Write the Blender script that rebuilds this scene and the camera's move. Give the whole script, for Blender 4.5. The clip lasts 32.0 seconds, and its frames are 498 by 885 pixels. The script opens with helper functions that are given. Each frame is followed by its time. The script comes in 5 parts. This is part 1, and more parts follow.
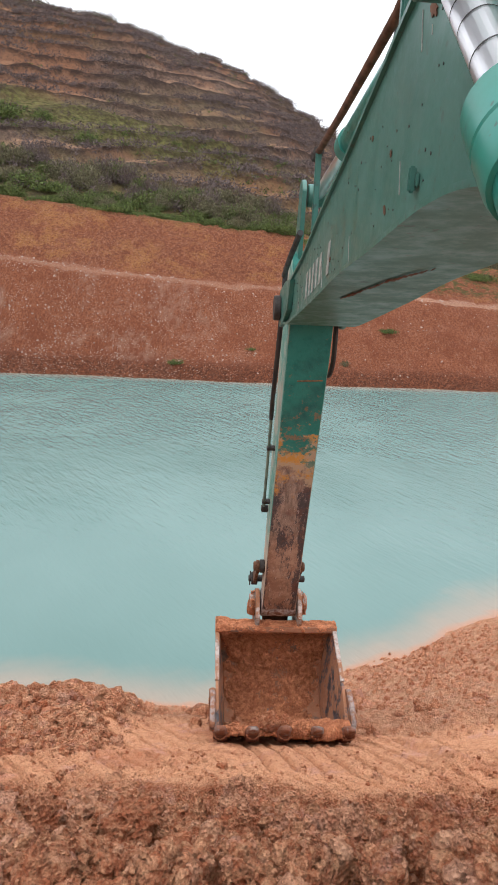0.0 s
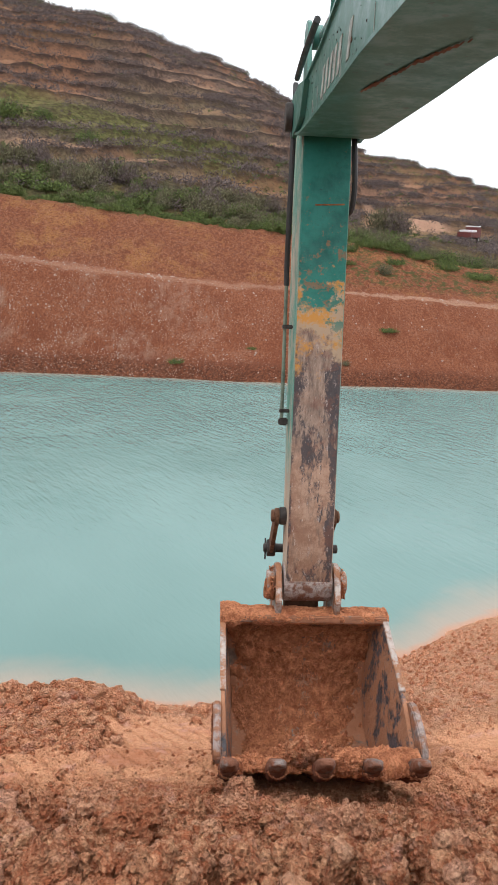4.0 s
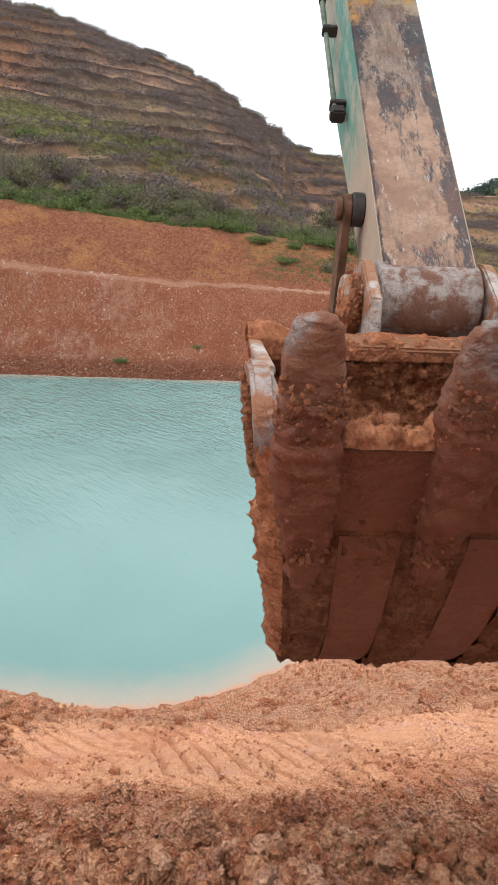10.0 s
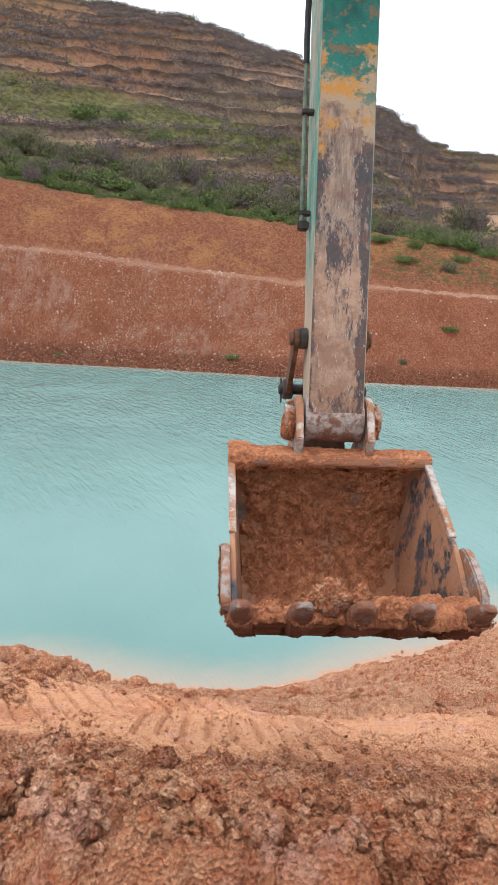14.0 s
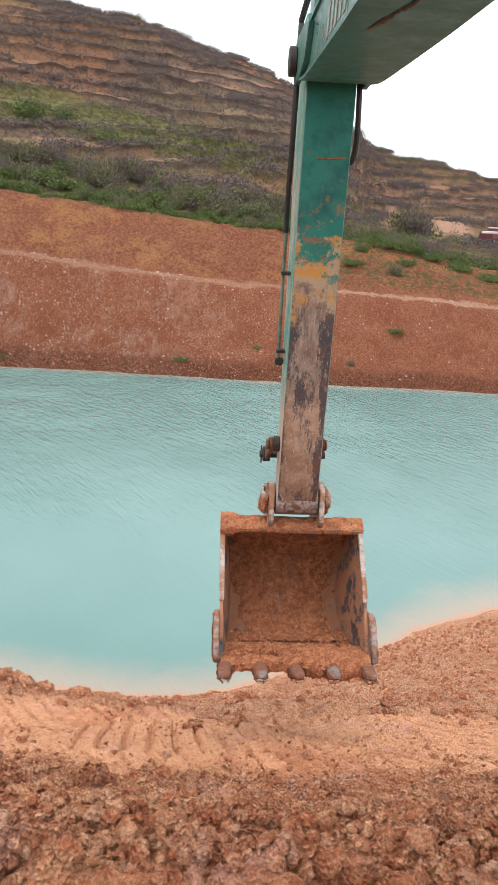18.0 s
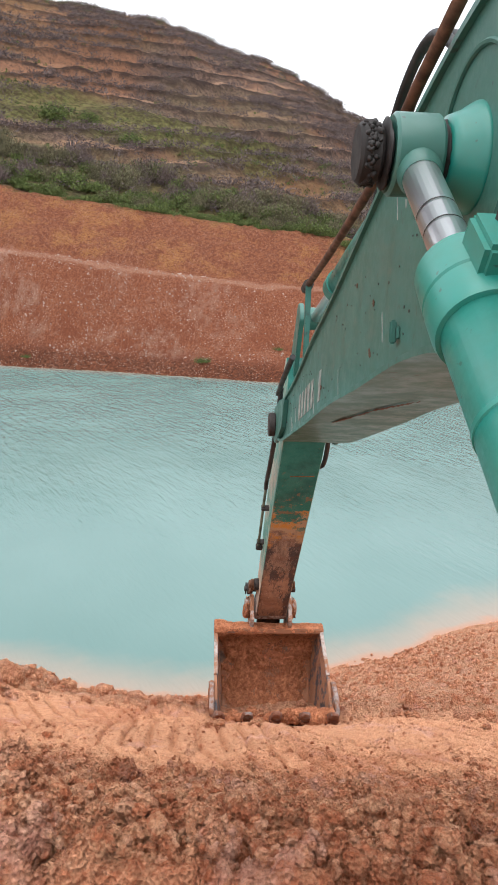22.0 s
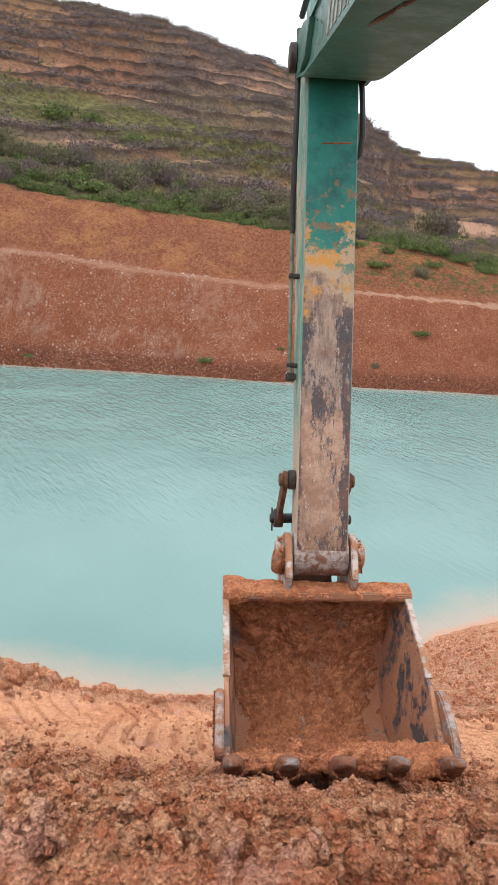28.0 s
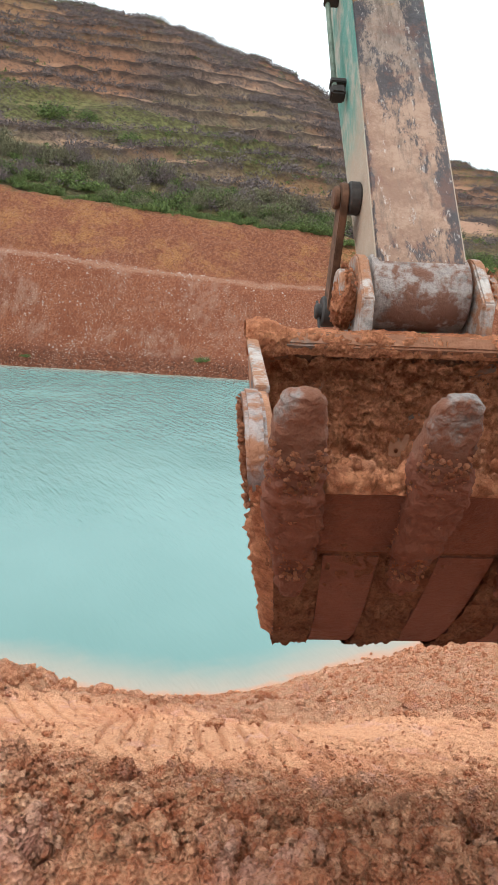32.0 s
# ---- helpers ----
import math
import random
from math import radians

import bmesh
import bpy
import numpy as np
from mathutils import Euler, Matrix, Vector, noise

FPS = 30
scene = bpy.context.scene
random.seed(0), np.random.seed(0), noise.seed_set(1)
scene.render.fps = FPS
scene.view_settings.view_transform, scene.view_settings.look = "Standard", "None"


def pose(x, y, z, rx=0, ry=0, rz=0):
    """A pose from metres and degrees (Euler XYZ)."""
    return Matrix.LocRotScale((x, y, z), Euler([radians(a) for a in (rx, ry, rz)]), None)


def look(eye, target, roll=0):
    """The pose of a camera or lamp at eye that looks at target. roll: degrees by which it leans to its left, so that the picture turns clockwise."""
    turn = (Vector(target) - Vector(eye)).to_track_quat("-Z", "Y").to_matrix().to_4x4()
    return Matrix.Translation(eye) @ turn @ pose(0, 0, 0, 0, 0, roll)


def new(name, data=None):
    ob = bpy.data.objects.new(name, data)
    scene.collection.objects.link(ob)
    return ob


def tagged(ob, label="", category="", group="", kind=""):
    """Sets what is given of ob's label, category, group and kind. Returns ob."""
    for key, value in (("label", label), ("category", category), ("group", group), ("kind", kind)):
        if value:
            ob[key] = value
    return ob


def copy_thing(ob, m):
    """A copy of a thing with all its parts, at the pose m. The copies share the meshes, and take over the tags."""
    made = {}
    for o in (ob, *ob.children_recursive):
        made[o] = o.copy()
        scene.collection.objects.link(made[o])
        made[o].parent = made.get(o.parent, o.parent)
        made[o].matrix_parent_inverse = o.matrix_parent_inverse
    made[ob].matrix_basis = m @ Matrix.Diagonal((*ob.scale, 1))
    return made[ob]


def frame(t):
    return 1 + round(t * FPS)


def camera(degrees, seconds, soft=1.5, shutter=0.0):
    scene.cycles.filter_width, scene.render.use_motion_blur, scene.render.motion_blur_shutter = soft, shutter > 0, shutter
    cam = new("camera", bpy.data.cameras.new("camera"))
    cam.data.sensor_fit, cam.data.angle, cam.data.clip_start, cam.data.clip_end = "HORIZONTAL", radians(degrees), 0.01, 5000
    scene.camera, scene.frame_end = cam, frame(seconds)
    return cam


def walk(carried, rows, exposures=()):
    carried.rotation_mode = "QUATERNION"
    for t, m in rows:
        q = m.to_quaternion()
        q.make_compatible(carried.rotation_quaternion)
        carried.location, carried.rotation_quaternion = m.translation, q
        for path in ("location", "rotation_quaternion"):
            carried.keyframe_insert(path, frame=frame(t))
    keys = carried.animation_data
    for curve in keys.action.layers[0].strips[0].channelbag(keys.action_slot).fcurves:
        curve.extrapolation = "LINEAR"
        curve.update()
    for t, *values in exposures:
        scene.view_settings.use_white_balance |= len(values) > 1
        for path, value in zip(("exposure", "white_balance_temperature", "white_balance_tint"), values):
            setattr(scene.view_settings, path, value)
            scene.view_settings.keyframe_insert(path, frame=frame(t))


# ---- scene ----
import itertools

# ------------------------------------------------------------------ camera
EYE = 9.7  # the eye over the water, metres


def turned(yaw, pitch, roll):
    """The turn of a level camera: yaw to the left, pitch up, roll to the right."""
    return (Matrix.Rotation(radians(yaw), 4, "Z") @ Matrix.Rotation(radians(90 + pitch), 4, "X")
            @ Matrix.Rotation(radians(-roll), 4, "Z"))


# seconds, x, y, z from the first eye, yaw, pitch, roll: the cab slews, creeps along the bank and rocks
PATH = [
    (0.0, 0.000, 0.000, 0.000, -3.50, -18.35, -2.35),
    (3.5, -0.000, -0.000, 0.000, -3.48, -18.39, -2.35),
    (5.5, -0.002, -0.001, 0.000, -3.41, -18.45, -2.37),
    (6.0, -0.001, -0.001, 0.000, -3.43, -18.43, -2.39),
    (6.5, 0.006, 0.005, -0.000, -3.83, -18.33, -2.26),
    (7.0, 0.053, 0.037, -0.000, -6.18, -18.30, -1.99),
    (7.5, 0.086, 0.058, -0.000, -7.77, -18.46, -2.39),
    (8.0, 0.089, 0.060, -0.000, -7.93, -18.27, -2.23),
    (8.5, 0.084, 0.057, -0.000, -7.69, -18.34, -2.28),
    (9.0, 0.082, 0.056, -0.000, -7.59, -18.35, -2.27),
    (9.5, 0.149, 0.053, -0.001, -7.71, -18.28, -2.52),
    (10.0, 0.426, 0.031, -0.006, -7.35, -18.41, -2.50),
    (10.5, 0.794, -0.008, -0.014, -6.30, -18.32, -2.27),
    (11.0, 1.127, -0.036, -0.020, -5.83, -18.18, -1.59),
    (11.5, 1.416, -0.051, -0.025, -6.09, -17.95, -1.99),
    (12.0, 1.531, -0.071, -0.028, -5.21, -18.27, -1.46),
    (12.5, 1.493, -0.099, -0.028, -3.29, -18.34, -1.13),
    (13.0, 1.442, -0.139, -0.028, -0.62, -18.11, -1.43),
    (13.5, 1.427, -0.151, -0.028, 0.17, -18.22, -1.13),
    (14.0, 1.376, -0.196, -0.028, 3.01, -18.78, -1.92),
    (14.5, 1.322, -0.249, -0.028, 6.11, -18.26, -1.84),
    (16.5, 1.340, -0.231, -0.028, 5.04, -18.33, -2.58),
    (17.0, 1.383, -0.190, -0.028, 2.60, -18.71, -2.87),
    (17.5, 1.426, -0.151, -0.028, 0.21, -18.50, -2.48),
    (18.0, 1.451, -0.131, -0.028, -1.12, -18.47, -2.72),
    (18.5, 1.449, -0.133, -0.028, -1.01, -18.44, -2.74),
    (19.0, 1.436, -0.143, -0.028, -0.30, -18.42, -2.74),
    (19.5, 1.433, -0.145, -0.028, -0.17, -18.46, -2.77),
    (20.0, 1.429, -0.149, -0.028, 0.04, -18.48, -2.76),
    (20.5, 1.425, -0.153, -0.028, 0.29, -18.53, -2.70),
    (21.0, 1.422, -0.155, -0.028, 0.42, -18.44, -2.68),
    (21.5, 1.419, -0.158, -0.028, 0.63, -18.45, -2.74),
    (22.0, 1.419, -0.158, -0.028, 0.61, -18.40, -2.59),
    (23.0, 1.417, -0.159, -0.028, 0.70, -18.43, -2.66),
    (25.5, 1.416, -0.161, -0.028, 0.79, -18.40, -2.65),
    (27.5, 1.415, -0.161, -0.028, 0.80, -18.44, -2.65),
    (29.5, 1.415, -0.161, -0.028, 0.84, -18.43, -2.66),
    (30.0, 1.416, -0.160, -0.028, 0.75, -18.35, -2.58),
    (30.5, 1.418, -0.159, -0.028, 0.68, -18.45, -2.66),
    (31.0, 1.420, -0.157, -0.028, 0.56, -18.29, -2.62),
    (31.5, 1.421, -0.156, -0.028, 0.50, -18.43, -2.63),
    (32.0, 1.420, -0.157, -0.028, 0.56, -18.46, -2.55),
]

cam = camera(38.57, 32.0, soft=0.8)
CAM_ROWS = [(t, Matrix.Translation((x, y, EYE + z)) @ turned(a, b, c)) for t, x, y, z, a, b, c in PATH]
walk(cam, CAM_ROWS, exposures=[(0.0, 0.36, 6300, 13), (6.0, 0.38, 6300, 9), (10.0, 0.52, 6200, 8), (14.0, 0.54, 6000, 6), (17.0, 0.58, 6200, 7), (21.0, 0.54, 6300, 13), (25.0, 0.52, 6250, 11), (28.0, 0.56, 6250, 10), (32.0, 0.60, 6000, 3)])

# ------------------------------------------------------------------ light
world = bpy.data.worlds.new("overcast_sky")
scene.world = world
world.use_nodes = True
wn = world.node_tree
bg = wn.nodes["Background"]
sky = wn.nodes.new("ShaderNodeTexSky")
sky.sky_type, sky.sun_disc = "NISHITA", False
sky.sun_elevation, sky.sun_rotation = radians(77), radians(192.5)
sky.air_density, sky.dust_density, sky.ozone_density = 1.0, 6.0, 1.0
cloud = wn.nodes.new("ShaderNodeMix")  # an even veil of cloud over the clear sky
cloud.data_type = "RGBA"
cloud.inputs[0].default_value = 0.93
wn.links.new(sky.outputs["Color"], cloud.inputs[6])
cloud.inputs[7].default_value = (9.7, 9.9, 10.1, 1.0)
wn.links.new(cloud.outputs[2], bg.inputs["Color"])
bg.inputs["Strength"].default_value = 0.122
sun = new("sun", bpy.data.lights.new("sun", "SUN"))
sun.data.energy, sun.data.angle, sun.data.color = 1.5, radians(70), (1.0, 0.96, 0.9)
sun.matrix_world = look((0, 0, 60), (Vector((0, 0, 60)) + Vector((0.05, 0.225, -1))), 0)

# ------------------------------------------------------------------ materials


class Nodes:
    """A node material, with short calls for the usual nodes."""

    def __init__(self, name, roughness=0.8, metallic=0.0, specular=0.3):
        self.mat = bpy.data.materials.new(name)
        self.mat.use_nodes = True
        self.tree = self.mat.node_tree
        self.out = self.tree.nodes["Principled BSDF"]
        self.out.inputs["Roughness"].default_value = roughness
        self.out.inputs["Metallic"].default_value = metallic
        self.out.inputs["Specular IOR Level"].default_value = specular
        self.coord = self.tree.nodes.new("ShaderNodeTexCoord")

    def link(self, value, socket):
        if isinstance(value, bpy.types.NodeSocket):
            self.tree.links.new(value, socket)
        else:
            socket.default_value = (*value, 1.0) if isinstance(value, tuple) and len(value) == 3 and len(socket.default_value) == 4 else value

    def place(self, scale=(1, 1, 1), turn=(0, 0, 0)):
        m = self.tree.nodes.new("ShaderNodeMapping")
        m.inputs["Scale"].default_value, m.inputs["Rotation"].default_value = scale, turn
        self.tree.links.new(self.coord.outputs["Object"], m.inputs["Vector"])
        return m.outputs["Vector"]

    def swung(self, turn, scale):
        a, b = self.tree.nodes.new("ShaderNodeMapping"), self.tree.nodes.new("ShaderNodeMapping")
        a.inputs["Rotation"].default_value, b.inputs["Scale"].default_value = (0, 0, turn), scale
        self.tree.links.new(self.coord.outputs["Object"], a.inputs["Vector"])
        self.tree.links.new(a.outputs["Vector"], b.inputs["Vector"])
        return b.outputs["Vector"]

    def noise(self, scale, detail=5, rough=0.6, vector=None, distortion=0.0):
        n = self.tree.nodes.new("ShaderNodeTexNoise")
        n.inputs["Scale"].default_value, n.inputs["Detail"].default_value = scale, detail
        n.inputs["Roughness"].default_value, n.inputs["Distortion"].default_value = rough, distortion
        self.tree.links.new(vector or self.coord.outputs["Object"], n.inputs["Vector"])
        return n.outputs["Fac"]

    def cells(self, scale, vector=None, feature="F1"):
        n = self.tree.nodes.new("ShaderNodeTexVoronoi")
        n.feature = feature
        n.inputs["Scale"].default_value = scale
        self.tree.links.new(vector or self.coord.outputs["Object"], n.inputs["Vector"])
        return n.outputs["Distance"]

    def wave(self, scale, vector=None, distortion=2.0, detail=2.0):
        n = self.tree.nodes.new("ShaderNodeTexWave")
        n.inputs["Scale"].default_value, n.inputs["Distortion"].default_value = scale, distortion
        n.inputs["Detail"].default_value = detail
        self.tree.links.new(vector or self.coord.outputs["Object"], n.inputs["Vector"])
        return n.outputs["Fac"]

    def spread(self, value, low, high, a=0.0, b=1.0):
        n = self.tree.nodes.new("ShaderNodeMapRange")
        n.interpolation_type = "SMOOTHSTEP"
        for key, v in zip(("Value", "From Min", "From Max", "To Min", "To Max"), (value, low, high, a, b)):
            self.link(v, n.inputs[key])
        return n.outputs["Result"]

    def mix(self, a, b, fac):
        n = self.tree.nodes.new("ShaderNodeMix")
        n.data_type = "RGBA"
        self.link(fac, n.inputs["Factor"])
        self.link(a, n.inputs[6])
        self.link(b, n.inputs[7])
        return n.outputs[2]

    def calc(self, op, a, b=0.0):
        n = self.tree.nodes.new("ShaderNodeMath")
        n.operation = op
        self.link(a, n.inputs[0])
        self.link(b, n.inputs[1])
        return n.outputs[0]

    def attr(self, name):
        n = self.tree.nodes.new("ShaderNodeAttribute")
        n.attribute_name = name
        return n.outputs["Fac"]

    def axis(self, which, vector=None):
        n = self.tree.nodes.new("ShaderNodeSeparateXYZ")
        self.tree.links.new(vector or self.coord.outputs["Object"], n.inputs[0])
        return n.outputs[which]

    def any_one(self):
        return self.tree.nodes.new("ShaderNodeObjectInfo").outputs["Random"]

    def island(self):
        return self.tree.nodes.new("ShaderNodeNewGeometry").outputs["Random Per Island"]

    def color(self, value):
        self.link(value, self.out.inputs["Base Color"])
        return self

    def rough(self, value):
        self.link(value, self.out.inputs["Roughness"])
        return self

    def bump(self, height, strength=0.4, distance=0.02, after=None):
        n = self.tree.nodes.new("ShaderNodeBump")
        n.inputs["Strength"].default_value, n.inputs["Distance"].default_value = strength, distance
        self.link(height, n.inputs["Height"])
        if after is not None:
            self.tree.links.new(after, n.inputs["Normal"])
        self.tree.links.new(n.outputs["Normal"], self.out.inputs["Normal"])
        return n.outputs["Normal"]


def make_soil(name="red_clay", dry=1.0, loose=False):
    """Red clay of the near bank: moist clods, a paler trodden band, gravel near the water."""
    n = Nodes(name, 0.9, 0, 0.2)

    def tint(r, g, b):
        return (min(0.9, dry * r), dry * g, dry * b)

    big, fine, tiny = n.noise(1.3, 5), n.noise(16, 8, 0.8), n.noise(90, 5, 0.8)
    base = n.mix(tint(0.50, 0.16, 0.074), tint(0.90, 0.405, 0.23), n.spread(fine, 0.38, 0.62))
    base = n.mix(base, tint(0.77, 0.395, 0.22), n.calc("MULTIPLY", n.spread(n.attr("packed"), 0.1, 0.9), n.spread(fine, 0.36, 0.56, 0.45, 1.0)))
    base = n.mix(base, tint(0.40, 0.105, 0.043), n.calc("MULTIPLY", n.spread(big, 0.5, 0.62), 0.38))
    base = n.mix(base, tint(0.80, 0.46, 0.36), n.calc("MULTIPLY", n.spread(n.noise(2.6, 6, 0.7), 0.54, 0.66), 0.5))
    one = n.any_one() if loose else n.island()
    base = n.mix(base, tint(0.84, 0.43, 0.28), n.spread(one, 0.6, 1.0, 0.0, 0.5))
    base = n.mix(base, tint(0.33, 0.09, 0.038), n.spread(one, 0.4, 0.0, 0.0, 0.4))
    base = n.mix(base, tint(0.15, 0.045, 0.022), n.calc("MULTIPLY", n.spread(tiny, 0.54, 0.64), 0.5))
    grit = n.spread(n.cells(24), 0.08, 0.3, 1.0, 0.0)
    base = n.mix(base, tint(0.86, 0.52, 0.35), n.calc("MULTIPLY", n.calc("MULTIPLY", n.spread(n.noise(7, 3), 0.5, 0.6), grit), n.calc("ADD", 0.25, n.attr("gravel"))))
    base = n.mix(base, tint(0.46, 0.215, 0.105), n.calc("MULTIPLY", n.attr("gravel"), n.spread(n.noise(3.1, 8, 0.8), 0.42, 0.58, 0.1, 0.7)))
    base = n.mix(base, tint(0.78, 0.47, 0.31), n.calc("MULTIPLY", n.attr("gravel"), n.spread(n.noise(5, 8, 0.8), 0.4, 0.6, 0.05, 0.5)))
    n.color(base).rough(n.spread(fine, 0.3, 0.7, 0.95, 0.8))
    relief = n.spread(n.attr("packed"), 0.2, 1.0, 1.0, 0.4)
    first = n.bump(n.calc("MULTIPLY", n.noise(28, 7, 0.8), relief), 1.0, 0.085)
    second = n.bump(n.calc("MULTIPLY", tiny, relief), 1.0, 0.02, first)
    n.bump(n.calc("MULTIPLY", n.cells(60), relief), 0.9, 0.022, second)
    return n.mat


def make_bank():
    """The raw red cut across the water, ochre above its bench, scratched by the teeth."""
    n = Nodes("red_cut_earth", 0.95, 0, 0.15)
    streak = n.noise(8, 7, 0.8, n.place((1.1, 1.0, 0.9), (0, 0.5, 0)))
    patch, fine, grain = n.noise(0.22, 5, 0.65), n.noise(8, 7, 0.8), n.noise(22, 5, 0.8)
    base = n.mix((0.20, 0.064, 0.033), (0.45, 0.172, 0.09), n.spread(streak, 0.34, 0.66))
    base = n.mix(base, (0.23, 0.07, 0.034), n.calc("MULTIPLY", n.spread(n.noise(0.5, 7, 0.75, n.place((1, 1, 0.7), (0, 0.5, 0))), 0.44, 0.62), 0.55))
    pale = n.mix((0.34, 0.165, 0.11), (0.52, 0.30, 0.22), n.spread(fine, 0.4, 0.62))
    base = n.mix(base, pale, n.calc("MULTIPLY", n.spread(patch, 0.46, 0.6), n.calc("MULTIPLY", n.spread(n.noise(1.3, 7, 0.75, n.place((1.5, 1, 0.6), (0, 0.5, 0))), 0.42, 0.62), n.spread(n.axis(0), 6, -8, 0.15, 0.9))))
    ochre = n.mix((0.17, 0.055, 0.03), (0.38, 0.148, 0.073), n.spread(n.noise(4.5, 8, 0.8, n.place((1, 1, 0.6))), 0.38, 0.62))
    ochre = n.mix(ochre, (0.52, 0.25, 0.085), n.calc("MULTIPLY", n.spread(n.noise(0.33, 6, 0.75), 0.47, 0.62, 0.0, 0.85), n.spread(n.noise(8, 6, 0.8, n.place((1, 1, 0.5))), 0.42, 0.58)))
    base = n.mix(base, ochre, n.calc("MULTIPLY", n.attr("upper"), n.spread(grain, 0.25, 0.6, 0.6, 1.0)))
    base = n.mix(base, (0.13, 0.045, 0.025), n.calc("MULTIPLY", n.spread(n.noise(14, 6, 0.8), 0.56, 0.66), 0.45))
    scar = n.noise(7, 5, 0.65, n.place((1.3, 0.4, 0.4), (0, -0.75, 0)))
    base = n.mix(base, (0.56, 0.29, 0.19), n.calc("MULTIPLY", n.spread(scar, 0.56, 0.66), 0.45))
    scar = n.noise(6, 5, 0.65, n.place((1.3, 0.4, 0.4), (0, 0.7, 0)))
    base = n.mix(base, (0.16, 0.05, 0.027), n.calc("MULTIPLY", n.spread(scar, 0.57, 0.67), 0.3))
    base = n.mix(base, (0.12, 0.045, 0.026), n.calc("MULTIPLY", n.attr("wet"), n.spread(fine, 0.4, 0.58)))
    base = n.mix(base, (0.58, 0.34, 0.23), n.calc("MULTIPLY", n.attr("bench"), n.spread(fine, 0.36, 0.56, 0.1, 0.9)))
    stone = n.calc("MULTIPLY", n.spread(n.cells(8), 0.18, 0.30, 1.0, 0.0), n.spread(n.noise(0.8, 6, 0.7), 0.42, 0.56))
    base = n.mix(base, (0.58, 0.39, 0.30), n.calc("MULTIPLY", stone, n.attr("stony")))
    base = n.mix(base, (0.10, 0.105, 0.035), n.calc("MULTIPLY", n.attr("green"), n.spread(n.noise(1.6, 7, 0.75), 0.46, 0.58)))
    n.color(base)
    first = n.bump(n.noise(4, 8, 0.82), 1.0, 0.22)
    n.bump(grain, 1.0, 0.16, first)
    return n.mat


def make_hill():
    """Terraced hillside: dry brown scrub and painted shadow lines on the risers, grass on the treads, bare red earth.
    """
    n = Nodes("terraced_earth", 1.0, 0, 0.1)
    fine, mid, grain = n.noise(2.6, 8, 0.8), n.noise(0.3, 6, 0.72), n.noise(7, 5, 0.8)
    base = n.mix((0.10, 0.07, 0.056), (0.31, 0.205, 0.155), n.spread(fine, 0.36, 0.64))
    base = n.mix(base, (0.34, 0.18, 0.11), n.calc("MULTIPLY", n.spread(n.noise(0.12, 6, 0.7), 0.52, 0.64), n.spread(fine, 0.35, 0.55, 0.2, 0.75)))
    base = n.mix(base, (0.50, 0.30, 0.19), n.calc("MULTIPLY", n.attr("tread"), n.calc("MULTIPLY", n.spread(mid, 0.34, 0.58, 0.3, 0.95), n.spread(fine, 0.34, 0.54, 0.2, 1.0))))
    base = n.mix(base, (0.41, 0.195, 0.105), n.calc("MULTIPLY", n.attr("bare"), n.spread(fine, 0.36, 0.58, 0.25, 0.95)))
    grass = n.mix((0.085, 0.08, 0.03), (0.23, 0.225, 0.08), n.spread(n.noise(1.6, 7, 0.75), 0.38, 0.62))
    base = n.mix(base, grass, n.calc("MULTIPLY", n.attr("green"), n.calc("MULTIPLY", n.spread(fine, 0.32, 0.56, 0.3, 1.0), n.spread(mid, 0.30, 0.44, 0.6, 1.0))))
    # dark terrace edges: overhanging scrub and its shadow, both put into the colour
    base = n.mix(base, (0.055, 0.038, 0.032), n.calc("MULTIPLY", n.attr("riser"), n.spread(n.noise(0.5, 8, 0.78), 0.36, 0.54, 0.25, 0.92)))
    base = n.mix(base, (0.045, 0.033, 0.028), n.calc("MULTIPLY", n.spread(grain, 0.54, 0.64), 0.55))
    base = n.mix(base, (0.60, 0.36, 0.25), n.calc("MULTIPLY", n.attr("track"), n.spread(fine, 0.3, 0.5, 0.5, 1.0)))
    n.color(base)
    first = n.bump(n.noise(1.3, 8, 0.82), 1.0, 0.7)
    n.bump(grain, 1.0, 0.25, first)
    return n.mat


def make_water():
    """Milky turquoise pit water with wind ripples; silt shows in the shallows."""
    n = Nodes("milky_water", 0.1, 0, 0.5)
    clear = n.mix((0.118, 0.206, 0.19), (0.144, 0.237, 0.22), n.spread(n.noise(0.08, 3), 0.35, 0.65))
    murk = n.mix((0.29, 0.245, 0.195), clear, n.spread(n.attr("depth"), 0.0, 0.42))
    n.color(n.mix((0.38, 0.21, 0.135), murk, n.spread(n.attr("depth"), 0.0, 0.07)))
    n.out.inputs["IOR"].default_value = 1.33
    windy = n.calc("MULTIPLY", n.spread(n.axis(1), 15, 38, 0.06, 1.3), n.spread(n.noise(0.12, 4, 0.6), 0.3, 0.6, 0.45, 1.15))
    ripple = n.noise(2.9, 2, 0.5, n.swung(0.95, (0.45, 1.5, 1)), 0.4)
    small = n.noise(6.2, 3, 0.6, n.swung(1.05, (0.45, 1.5, 1)), 0.3)
    first = n.bump(n.calc("MULTIPLY", ripple, windy), 0.9, 0.16)
    n.bump(n.calc("MULTIPLY", small, windy), 1.0, 0.09, first)
    return n.mat


